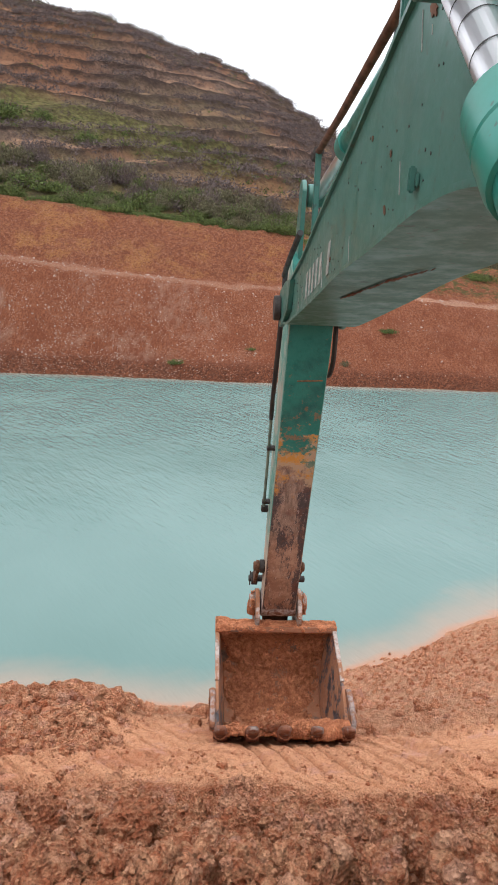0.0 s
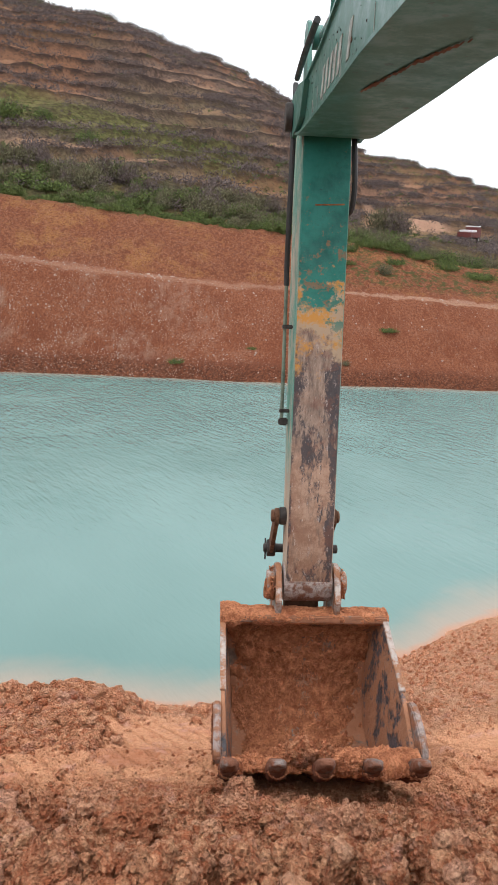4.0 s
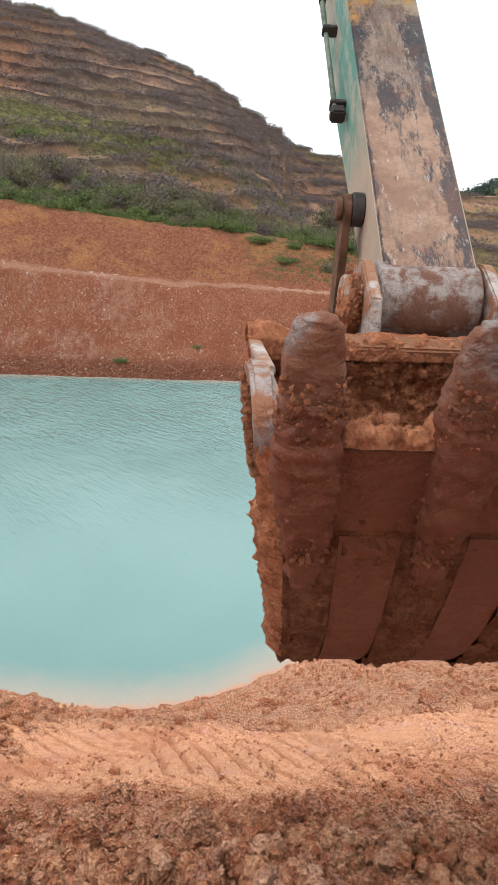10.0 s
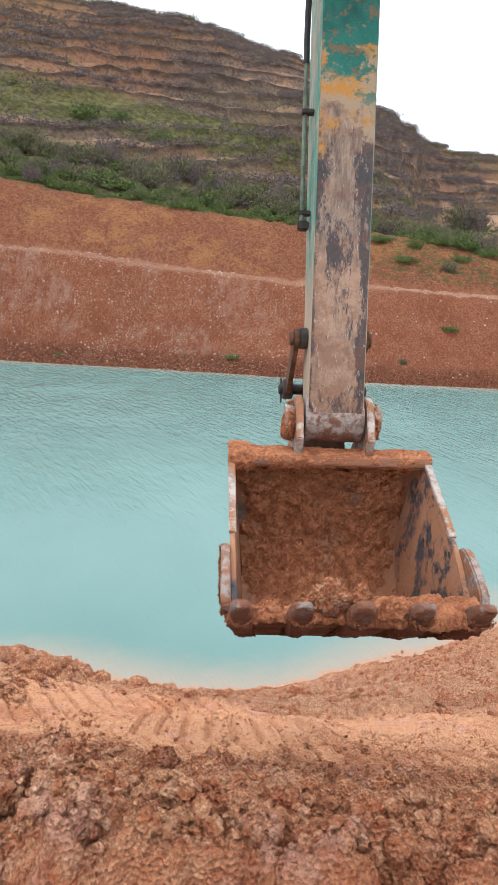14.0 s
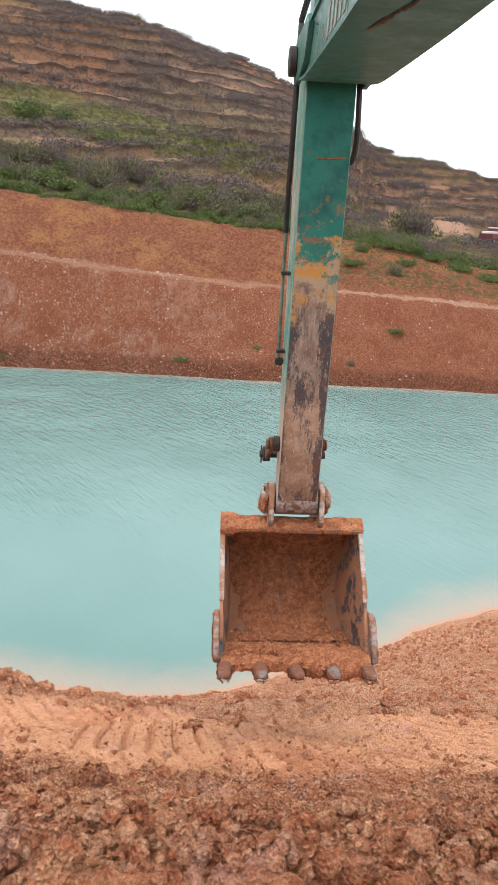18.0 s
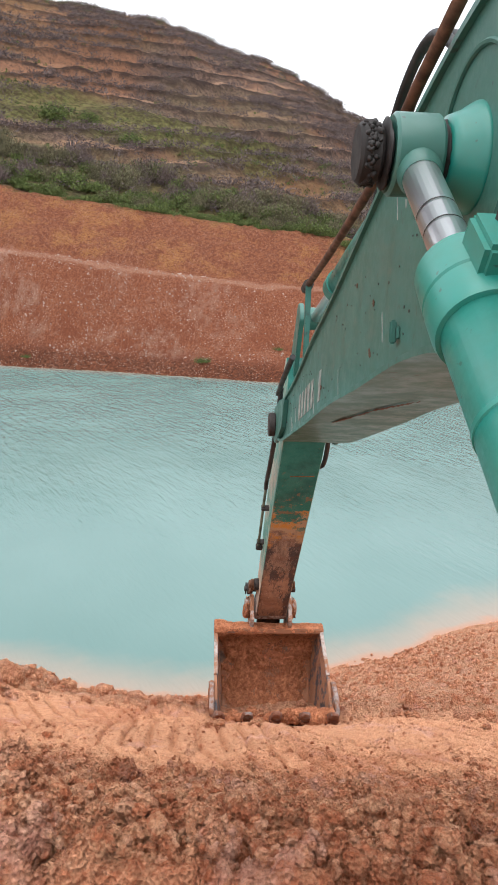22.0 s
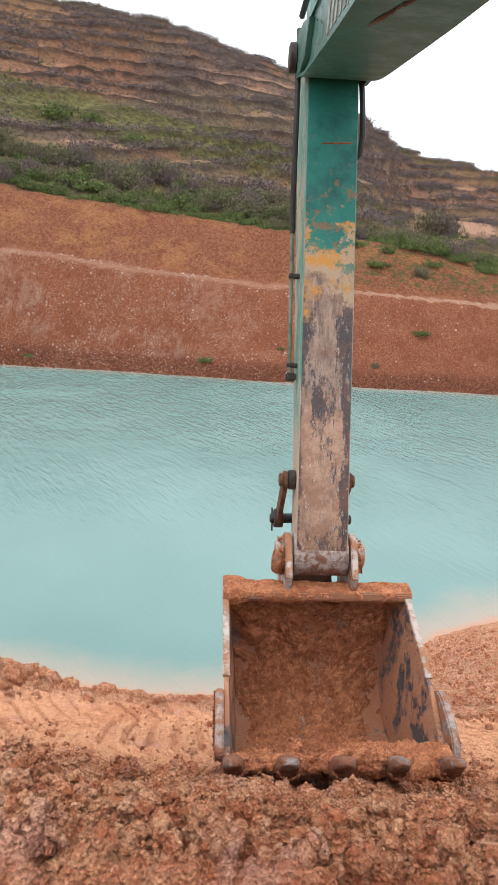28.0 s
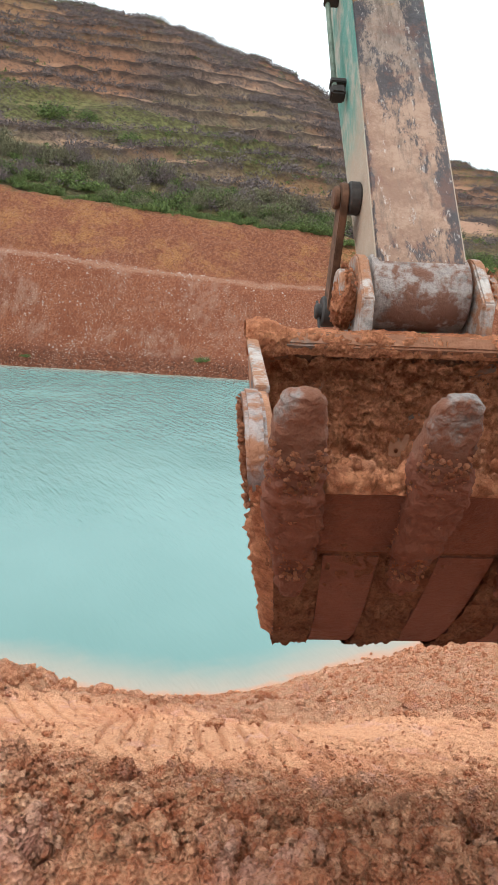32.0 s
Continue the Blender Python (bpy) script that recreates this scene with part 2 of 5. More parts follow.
def make_paint(name, tint, rough=0.45, dirt=0.35, rust=0.5, coat=0.45):
    """Weathered machine enamel: dust film, scuffs, spots of rust."""
    n = Nodes(name, rough, 0, 0.5)
    grain, wide = n.noise(7, 6, 0.7), n.noise(1.3, 4, 0.6)
    base = n.mix(tint, tuple(0.88 * v for v in tint), n.spread(wide, 0.4, 0.75))
    base = n.mix(base, (0.26, 0.17, 0.11), n.calc("MULTIPLY", n.spread(grain, 0.42, 0.75), dirt))
    spots = n.calc("MAXIMUM", n.calc("MULTIPLY", n.spread(n.noise(16, 3, 0.5), 0.66, 0.72), rust), n.calc("MULTIPLY", n.spread(n.noise(42, 2, 0.5), 0.70, 0.74), rust))
    base = n.mix(base, (0.035, 0.03, 0.026), spots)
    streaks = n.noise(2.5, 6, 0.7)
    n.out.inputs["Coat Weight"].default_value, n.out.inputs["Coat Roughness"].default_value = coat, 0.25
    base = n.mix(base, (0.30, 0.23, 0.17), n.calc("MULTIPLY", n.spread(streaks, 0.6, 0.74), dirt))
    n.color(base).rough(n.spread(grain, 0.3, 0.7, rough, min(1, rough + 0.35)))
    return n.mat


def make_arm_paint():
    """Arm enamel worn away towards the bucket: green, a scraped yellow patch, then bare grey steel and mud."""
    n = Nodes("worn_arm_enamel", 0.55, 0, 0.4)
    along, across = n.axis(1), n.axis(0)
    flank = n.spread(n.calc("ABSOLUTE", across), 0.147, 0.152)
    rag = n.calc("ADD", along, n.calc("MULTIPLY", n.calc("SUBTRACT", n.noise(5, 8, 0.7), 0.5), 1.5))
    grain, fine = n.noise(9, 7, 0.75), n.noise(30, 6, 0.8)
    streak = n.noise(6, 8, 0.78, n.place((3.5, 0.8, 1)))
    steel = n.mix((0.12, 0.084, 0.066), (0.325, 0.235, 0.18), n.spread(streak, 0.36, 0.64))
    # clay rubbed into the lower half
    clay = n.mix((0.24, 0.13, 0.082), (0.39, 0.25, 0.175), n.spread(grain, 0.38, 0.62))
    steel = n.mix(steel, clay, n.calc("MULTIPLY", n.spread(n.calc("ADD", along, n.calc("MULTIPLY", grain, 0.5)), 2.2, 2.5), n.spread(streak, 0.34, 0.5, 0.35, 1.0)))
    # black scale, thickest along the outer edge and in a band above the clay
    band = n.calc("MULTIPLY", n.spread(along, 1.3, 1.75), n.spread(along, 2.35, 2.1))
    edge = n.calc("MAXIMUM", n.spread(across, 0.06, 0.14), n.calc("MULTIPLY", n.spread(across, -0.12, -0.15), 0.8))
    dark = n.noise(4.0, 8, 0.8, n.place((2.2, 0.8, 1)))
    cover = n.calc("ADD", n.calc("MULTIPLY", band, 0.06), n.calc("MULTIPLY", edge, 0.13))
    steel = n.mix(steel, (0.04, 0.036, 0.042), n.calc("MULTIPLY", n.spread(n.calc("ADD", dark, cover), 0.54, 0.62), 0.9))
    steel = n.mix(steel, (0.17, 0.07, 0.042), n.calc("MULTIPLY", n.spread(n.noise(5.2, 8, 0.8), 0.5, 0.62), 0.5))
    steel = n.mix(steel, (0.58, 0.50, 0.44), n.calc("MULTIPLY", n.spread(n.noise(16, 6, 0.8, n.place((2.5, 0.8, 1))), 0.58, 0.66), 0.55))
    yellow = n.mix((0.46, 0.215, 0.04), (0.36, 0.26, 0.17), n.spread(n.noise(7, 7, 0.75), 0.44, 0.56))
    green = n.mix((0.015, 0.165, 0.13), (0.012, 0.09, 0.074), n.spread(n.noise(2.2, 6, 0.7), 0.4, 0.65))
    green = n.mix(green, (0.20, 0.11, 0.055), n.calc("MULTIPLY", n.spread(n.calc("ADD", n.noise(13, 7, 0.75), n.spread(along, 0.2, 1.2, -0.06, 0.04)), 0.56, 0.62), 0.8))
    green = n.mix(green, (0.02, 0.03, 0.028), n.calc("MULTIPLY", n.spread(fine, 0.6, 0.68), 0.6))
    base = n.mix(green, yellow, n.spread(rag, 1.0, 1.12))
    base = n.mix(base, (0.045, 0.15, 0.115), n.calc("MULTIPLY", n.calc("MULTIPLY", n.spread(n.noise(8, 6, 0.7), 0.54, 0.6), n.spread(along, 1.5, 1.2)), n.spread(rag, 1.0, 1.12)))
    base = n.mix(base, steel, n.spread(rag, 1.40, 1.56))
    side = n.mix((0.10, 0.26, 0.21), (0.37, 0.34, 0.27), n.spread(n.noise(3, 7, 0.75, n.place((1, 0.6, 1.5))), 0.44, 0.6))
    side = n.mix(side, (0.42, 0.32, 0.24), n.spread(n.calc("ADD", along, n.calc("MULTIPLY", grain, 0.6)), 2.3, 2.8))
    base = n.mix(base, side, flank)
    n.color(base).rough(n.spread(grain, 0.3, 0.7, 0.45, 0.85))
    first = n.bump(grain, 0.5, 0.012)
    n.bump(fine, 0.5, 0.006, first)
    return n.mat


def make_mud(name="caked_mud", dark=1.0, mixed=True):
    n = Nodes(name, 0.92, 0, 0.15)
    a, b = n.noise(18, 7, 0.78), n.noise(75, 5, 0.75)
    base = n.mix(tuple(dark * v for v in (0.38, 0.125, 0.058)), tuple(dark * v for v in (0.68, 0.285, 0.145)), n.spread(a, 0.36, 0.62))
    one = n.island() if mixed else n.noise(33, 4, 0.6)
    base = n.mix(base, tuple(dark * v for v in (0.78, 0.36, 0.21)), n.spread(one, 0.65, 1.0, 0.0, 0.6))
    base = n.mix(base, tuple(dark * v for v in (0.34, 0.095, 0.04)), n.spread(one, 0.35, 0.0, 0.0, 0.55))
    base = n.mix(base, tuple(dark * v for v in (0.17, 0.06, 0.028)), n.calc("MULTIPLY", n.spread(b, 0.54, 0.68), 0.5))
    n.color(base)
    first = n.bump(a, 1.0, 0.05)
    second = n.bump(n.cells(55), 0.8, 0.02, first)
    n.bump(b, 0.9, 0.014, second)
    return n.mat


def make_worn(name, bare, mud, much, rough=0.6, metal=0.2):
    """Ground-worn steel under a film of red mud."""
    n = Nodes(name, rough, metal, 0.5)
    a, b = n.noise(5, 6, 0.7), n.noise(30, 5, 0.7)
    base = n.mix(bare, tuple(0.45 * v for v in bare), n.spread(n.noise(12, 5, 0.7), 0.45, 0.65))
    base = n.mix(base, mud, n.spread(n.calc("ADD", a, n.calc("MULTIPLY", b, 0.25)), 0.78 - 0.5 * much, 0.9 - 0.5 * much))
    n.color(base).rough(n.spread(a, 0.4, 0.6, rough, 0.92))
    first = n.bump(a, 0.8, 0.035)
    n.bump(b, 0.7, 0.012, first)
    return n.mat


def make_plain(name, tint, rough, metal=0.0, vary=0.3, scale=12):
    n = Nodes(name, rough, metal, 0.5)
    g = n.noise(scale, 5, 0.65)
    n.color(n.mix(tint, tuple((1 - vary) * v for v in tint), n.spread(g, 0.35, 0.65)))
    n.rough(n.spread(g, 0.3, 0.7, rough, min(1.0, rough + 0.2)))
    n.bump(g, 0.15, 0.004)
    return n.mat


def make_leaf(name, low, high):
    n = Nodes(name, 0.75, 0, 0.2)
    n.color(n.mix(low, high, n.island()))
    return n.mat


SOIL, BANK, HILL, WATER = make_soil(dry=1.12), make_bank(), make_hill(), make_water()
CLOD, LOOSE = make_soil("dry_clay_clods", 1.18), make_soil("broken_clay", 1.15, True)
GREEN = make_paint("green_enamel", (0.03, 0.14, 0.11), 0.36, 0.07, 0.5, 0.3)
TEAL = make_paint("teal_enamel", (0.008, 0.215, 0.168), 0.26, 0.14, 0.6, 0.3)
ARM_PAINT = make_arm_paint()
# MUD_DARK: the same mud at half brightness, the underside's shade in its colour
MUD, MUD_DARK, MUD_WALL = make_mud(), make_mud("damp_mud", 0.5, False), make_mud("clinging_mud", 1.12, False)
MUD_BROWN, MUD_INNER = make_mud("brown_mud", 0.8), make_mud("inner_mud", 1.05, False)
BUCKET_IN = make_worn("muddy_bucket_steel", (0.24, 0.165, 0.125), (0.32, 0.14, 0.075), 0.6)
WING = make_worn("scraped_wing_steel", (0.34, 0.27, 0.245), (0.27, 0.115, 0.06), 0.44, 0.75, 0.1)
# outer shell steel, coloured darker to hold the underside's shade
BUCKET_OUT = make_worn("shaded_muddy_steel", (0.10, 0.044, 0.03), (0.165, 0.052, 0.026), 0.72)
SIDE_STEEL = make_worn("scraped_side_steel", (0.085, 0.08, 0.09), (0.40, 0.19, 0.105), 0.5, 0.55, 0.15)
TOOTH_STEEL = make_worn("ground_tooth_steel", (0.24, 0.195, 0.175), (0.20, 0.08, 0.045), 0.53, 0.5, 0.25)
PIPE_PAINT = make_plain("dusty_pipe_paint", (0.16, 0.20, 0.15), 0.7, 0, 0.5, 9)
STONE = make_plain("pale_stone", (0.62, 0.45, 0.36), 0.9, 0, 0.5, 5)
BOSS_STEEL = make_worn("streaked_boss_steel", (0.33, 0.27, 0.24), (0.17, 0.075, 0.046), 0.36, 0.5, 0.15)
EAR_STEEL = make_worn("bare_ear_steel", (0.44, 0.37, 0.33), (0.32, 0.145, 0.075), 0.4, 0.5, 0.15)
CHROME = Nodes("chromed_rod", 0.3, 1.0).color((0.93, 0.93, 0.94)).mat
GREASE = make_plain("black_grease", (0.018, 0.015, 0.013), 0.6)
RUBBER = make_plain("black_rubber_hose", (0.02, 0.02, 0.02), 0.5)
SCAR = make_plain("orange_rust", (0.28, 0.10, 0.03), 0.85, 0, 0.5, 30)
RUST = make_plain("rusty_steel", (0.16, 0.075, 0.04), 0.8, 0.2, 0.5)
PALE = make_plain("worn_white_lettering", (0.36, 0.37, 0.33), 0.6, 0, 0.5, 20)
IRON = make_plain("dark_iron", (0.055, 0.045, 0.04), 0.6, 0.3, 0.4)
LEAF_DRY = make_leaf("dry_scrub", (0.056, 0.042, 0.041), (0.20, 0.155, 0.142))
LEAF_GREEN = make_leaf("green_scrub", (0.035, 0.055, 0.016), (0.15, 0.19, 0.055))
LEAF_OLIVE = make_leaf("olive_scrub", (0.05, 0.052, 0.026), (0.21, 0.19, 0.11))
LEAF_DARK = make_leaf("dark_forest_leaf", (0.03, 0.045, 0.035), (0.06, 0.08, 0.055))
TWIG = make_plain("grey_twig", (0.14, 0.10, 0.075), 0.9)

# ------------------------------------------------------------------ mesh helpers


def mesh_object(name, bm, material, smooth=False):
    me = bpy.data.meshes.new(name)
    bm.to_mesh(me)
    bm.free()
    me.materials.append(material)
    me.polygons.foreach_set("use_smooth", [True] * len(me.polygons))
    if not smooth:
        me.set_sharp_from_angle(angle=radians(32))
    return new(name, me)


def part(name, bm, material, parent, label="", smooth=False):
    ob = mesh_object(name, bm, material, smooth)
    ob.parent = parent
    if label:
        ob["label"] = label
    return ob


def prism(points, x0, x1, bevel=0.0, bm=None):
    """A side outline in (y, z), extruded from x0 to x1."""
    bm = bm or bmesh.new()
    a = [bm.verts.new((x0, y, z)) for y, z in points]
    b = [bm.verts.new((x1, y, z)) for y, z in points]
    faces = [bm.faces.new(a), bm.faces.new(b[::-1])]
    k = len(points)
    for i in range(k):
        faces.append(bm.faces.new((a[i], b[i], b[(i + 1) % k], a[(i + 1) % k])))
    bmesh.ops.recalc_face_normals(bm, faces=faces)
    if bevel:
        edges = list({e for f in faces for e in f.edges})
        bmesh.ops.bevel(bm, geom=edges, offset=bevel, segments=2, affect="EDGES", clamp_overlap=True)
    return bm


def box(x0, x1, y0, y1, z0, z1, bevel=0.006, bm=None):
    return prism([(y0, z0), (y1, z0), (y1, z1), (y0, z1)], x0, x1, bevel, bm)


def tube(points, radius, sides=10, bm=None, cap=True):
    """A round bar along points; radius may be a list."""
    bm = bm or bmesh.new()
    pts = [Vector(p) for p in points]
    radii = radius if isinstance(radius, (list, tuple)) else [radius] * len(pts)
    rings = []
    side = None
    for i, p in enumerate(pts):
        way = (pts[min(i + 1, len(pts) - 1)] - pts[max(i - 1, 0)])
        if way.length < 1e-7:
            way = pts[-1] - pts[0]
        way.normalize()
        if side is None:
            side = way.orthogonal().normalized()
        side = (side - way * side.dot(way)).normalized()
        other = way.cross(side)
        rings.append([bm.verts.new(p + (side * math.cos(a) + other * math.sin(a)) * radii[i])
                      for a in (2 * math.pi * k / sides for k in range(sides))])
    for r, s in zip(rings, rings[1:]):
        for k in range(sides):
            bm.faces.new((r[k], r[(k + 1) % sides], s[(k + 1) % sides], s[k]))
    if cap:
        bm.faces.new(rings[0][::-1])
        bm.faces.new(rings[-1])
    return bm


def pin(y, z, x0, x1, r, sides=40, rim=0.006, bm=None):
    """A round pin or boss across the machine, with chamfered rims."""
    return tube([(x0, y, z), (x0 + 1e-4, y, z), (x0 + rim, y, z), (x1 - rim, y, z), (x1 - 1e-4, y, z), (x1, y, z)],
                [r - rim, r - rim, r, r, r - rim, r - rim], sides, bm)


def arc(cx, cy, r, a0, a1, n):
    return [(cx + r * math.cos(radians(a0 + (a1 - a0) * i / n)), cy + r * math.sin(radians(a0 + (a1 - a0) * i / n))) for i in range(n + 1)]


def hashed(ix, iy, seed):
    h = np.sin(ix * 127.1 + iy * 311.7 + seed * 74.7) * 43758.5453
    return h - np.floor(h)


def value_noise(x, y, seed=0):
    ix, iy = np.floor(x), np.floor(y)
    fx, fy = x - ix, y - iy
    fx, fy = fx * fx * (3 - 2 * fx), fy * fy * (3 - 2 * fy)
    a, b = hashed(ix, iy, seed), hashed(ix + 1, iy, seed)
    c, d = hashed(ix, iy + 1, seed), hashed(ix + 1, iy + 1, seed)
    return (a + (b - a) * fx) * (1 - fy) + (c + (d - c) * fx) * fy


def fbm(x, y, octaves=5, seed=0, gain=0.5):
    total, amp, norm = 0.0, 1.0, 0.0
    for k in range(octaves):
        c, s = math.cos(0.7 * k), math.sin(0.7 * k)
        total = total + amp * value_noise((c * x - s * y) * 2 ** k + 13.7 * k, (s * x + c * y) * 2 ** k - 7.1 * k, seed + k)
        norm, amp = norm + amp, amp * gain
    return total / norm


def lumps(x, y, seed=0):
    """Rounded clods: one minus the distance to the nearest jittered centre."""
    ix, iy = np.floor(x), np.floor(y)
    best = np.full(np.shape(x), 9.0)
    for dx, dy in itertools.product((-1, 0, 1), (-1, 0, 1)):
        jx, jy = ix + dx, iy + dy
        px, py = jx + hashed(jx, jy, seed), jy + hashed(jx, jy, seed + 5)
        best = np.minimum(best, (px - x) ** 2 + (py - y) ** 2)
    return np.sqrt(np.clip(1 - best * 1.5, 0, 1))


def billow(x, y, octaves=3, seed=0, gain=0.55):
    """Bulges parted by sharp creases, 0 to 1."""
    total, amp, norm = 0.0, 1.0, 0.0
    for k in range(octaves):
        c, s = math.cos(0.9 * k + 0.4), math.sin(0.9 * k + 0.4)
        total = total + amp * np.abs(2 * value_noise((c * x - s * y) * 2.1 ** k + 5.3 * k, (s * x + c * y) * 2.1 ** k - 3.7 * k, seed + k) - 1)
        norm, amp = norm + amp, amp * gain
    return total / norm


def step(v, a, b):
    u = np.clip((v - a) / (b - a), 0, 1)
    return u * u * (3 - 2 * u)


def grid_object(name, xs, ys, height, attributes, material):
    X, Y = np.meshgrid(xs, ys)
    Z = height(X, Y)
    nx, ny = len(xs), len(ys)
    me = bpy.data.meshes.new(name)
    me.vertices.add(nx * ny)
    me.vertices.foreach_set("co", np.stack([X, Y, Z], -1).astype(np.float32).ravel())
    i = (np.arange(ny - 1)[:, None] * nx + np.arange(nx - 1)[None]).ravel()
    quads = np.stack([i, i + 1, i + nx + 1, i + nx], -1).astype(np.int32)
    me.loops.add(quads.size)
    me.loops.foreach_set("vertex_index", quads.ravel())
    me.polygons.add(len(quads))
    me.polygons.foreach_set("loop_start", np.arange(0, quads.size, 4, dtype=np.int32))
    me.polygons.foreach_set("loop_total", np.full(len(quads), 4, dtype=np.int32))
    me.polygons.foreach_set("use_smooth", np.ones(len(quads), dtype=bool))
    me.update(calc_edges=True)
    for key, values in attributes(X, Y, Z).items():
        me.attributes.new(key, "FLOAT", "POINT").data.foreach_set("value", np.clip(values, 0, 1).astype(np.float32).ravel())
    me.materials.append(material)
    return tagged(new(name, me), kind="structure")


def spaced(*legs):
    """Grid lines: legs of (start, end, spacing)."""
    out = [np.arange(a, b, d) for a, b, d in legs]
    return np.concatenate(out + [[legs[-1][1]]])


# ------------------------------------------------------------------ the land
SHORE_X, SHORE_Y = (-60, -8, -1.3, 0.1, 1.5, 3.0, 4.8, 6.3, 8.3, 14, 60), (15, 12.6, 12.2, 12.0, 12.3, 13.0, 13.9, 15.0, 15.9, 17.5, 26)
FALL_U = (-30, 0.2, 0.9, 1.3, 1.6, 2.1, 2.75, 3.45, 4.5, 5.7, 7.5, 9.5, 11.3, 12.3, 14.5, 40)
FALL_Z = (-2.35, -2.33, -2.1, -1.78, -1.86, -2.27, -2.84, -3.30, -3.98, -4.72, -6.15, -7.65, -9.0, -9.72, -10.7, -13)


def near_height(x, y):
    s = np.interp(x, SHORE_X, SHORE_Y) + 0.25 * (fbm(x * 0.8, y * 0 + 3, 4, 9) - 0.5)
    u = np.where(y > 5, 5 + (y - 5) * 7.3 / (s - 5), y)
    z = EYE + np.interp(u, FALL_U, FALL_Z)
    # spoil heap along the left
    hx, hy = x + 1.75 - 0.25 * (fbm(y * 0.9, x * 0.4, 3, 4) - 0.5), y - 6.1
    z = z + 0.29 * np.exp(-(np.maximum(hx - 0.75, 0) / 0.3) ** 2) * np.exp(-(hy / 1.5) ** 2) * step(x, -9, -6)
    rough = 1 - step(y + 0.5 * (fbm(x * 1.7, y * 1.7, 3, 33) - 0.5), 2.75, 3.3)
    heap = np.exp(-(np.maximum(hx - 0.75, 0) / 0.35) ** 2) * np.exp(-(hy / 1.9) ** 2)
    far = step(y, 5.0, 5.8)
    clod = np.maximum(rough, heap * 0.8)
    wx, wy = 0.5 * (fbm(x * 4, y * 4, 4, 2) - 0.5), 0.5 * (fbm(x * 4 + 7, y * 4, 4, 3) - 0.5)
    big = fbm(x * 1.5, y * 1.5, 5, 11) - 0.5
    z = z + clod * (0.17 * big + 0.06 * lumps(x * 3.4 + 1.5 * wx, y * 3.4 + 1.5 * wy, 1) + 0.05 * lumps(x * 7.5 + 3 * wx, y * 7.5 + 3 * wy, 2) + 0.13 * billow(x * 4.2 + wx, y * 4.2 + wy, 4, 71) - 0.155)
    z = z - clod * 0.13 * step(fbm(x * 4.5 + wx, y * 4.5, 3, 74), 0.42, 0.30)
    crumbs = 0.042 * lumps(x * 16 + 4 * wx, y * 16 + 4 * wy, 3) + 0.035 * billow(x * 22 + 4 * wx, y * 22 + 4 * wy, 2, 76)
    combed = step(x, 0.15, 0.4) * step(x, 1.75, 1.5) * step(y, 3.5, 3.75) * step(y, 4.9, 4.7)
    patch = 0.26 + 0.55 * step(fbm(x * 2.2, y * 2.2, 4, 19), 0.46, 0.62)
    z = z + crumbs * np.maximum(clod, patch * (1 - 0.85 * combed))
    z = z + far * (0.07 * lumps(x * 5 + wx, y * 5, 6) * step(fbm(x, y, 3, 17), 0.45, 0.6) + 0.03 * lumps(x * 11, y * 11, 7) - 0.03)
    z = z + 0.05 * (fbm(x * 6, y * 6, 5, 5, 0.65) - 0.5)
    # hollows scraped by the bucket
    z = z - 0.16 * np.exp(-((x - 1.6) / 1.15) ** 4 - ((y - 2.8) / 0.5) ** 2)
    z = z - 0.13 * np.exp(-((x - 1.75) / 0.7) ** 4 - ((y - 5.35) / 0.5) ** 2) - 0.06 * np.exp(-((x - 0.69) / 0.7) ** 4 - ((y - 4.85) / 0.35) ** 2)
    # combed marks left by the teeth on the trodden band
    band = (1 - rough) * (1 - far)
    line = np.abs(np.mod((x + 0.10 * (y - 4) + 0.05 * (fbm(x * 3, y * 0.8, 3, 8) - 0.5)) / 0.17, 1) - 0.5)
    z = z - band * combed * (0.045 * step(line, 0.18, 0.0) - 0.015 * step(line, 0.1, 0.3) * step(line, 0.4, 0.25))
    line = np.abs(np.mod((x + 0.55 * (y - 4) + 0.1 * (fbm(x * 2, y, 3, 28) - 0.5)) / 0.21, 1) - 0.5)
    z = z - band * (1 - combed) * 0.04 * step(line, 0.16, 0.0) * step(fbm(x * 0.9, y * 0.9, 3, 21), 0.36, 0.52)
    z = z + 0.07 * np.exp(-((x - 1.68 - 0.08 * np.sin(5 * y)) / 0.1) ** 2) * step(y, 3.4, 3.7) * step(y, 4.9, 4.5)
    return z


def near_marks(x, y, z):
    rough = 1 - step(y + 0.5 * (fbm(x * 2, y * 2, 3, 31) - 0.5), 2.9, 3.5)
    far = step(y + 0.6 * (fbm(x * 2, y * 2, 3, 32) - 0.5), 5.0, 6.0)
    return {"packed": (1 - rough) * (1 - far), "gravel": far}


ground = grid_object("ground",
                     spaced((-400, -60, 20), (-60, -12, 1.0), (-12, -5, 0.12), (-5, -1.7, 0.035), (-1.7, 3.6, 0.0105), (3.6, 8, 0.04), (8, 16, 0.12), (16, 60, 1.0), (60, 400, 20)),
                     spaced((-60, -4, 4), (-4, 1.3, 0.2), (1.3, 3.6, 0.0105), (3.6, 5.4, 0.02), (5.4, 7.5, 0.03), (7.5, 10, 0.045), (10, 16, 0.08), (16, 36, 1.5)),
                     near_height, near_marks, SOIL)
tagged(ground, "damp red clay bank, clodded and trodden, above the pond", "ground")


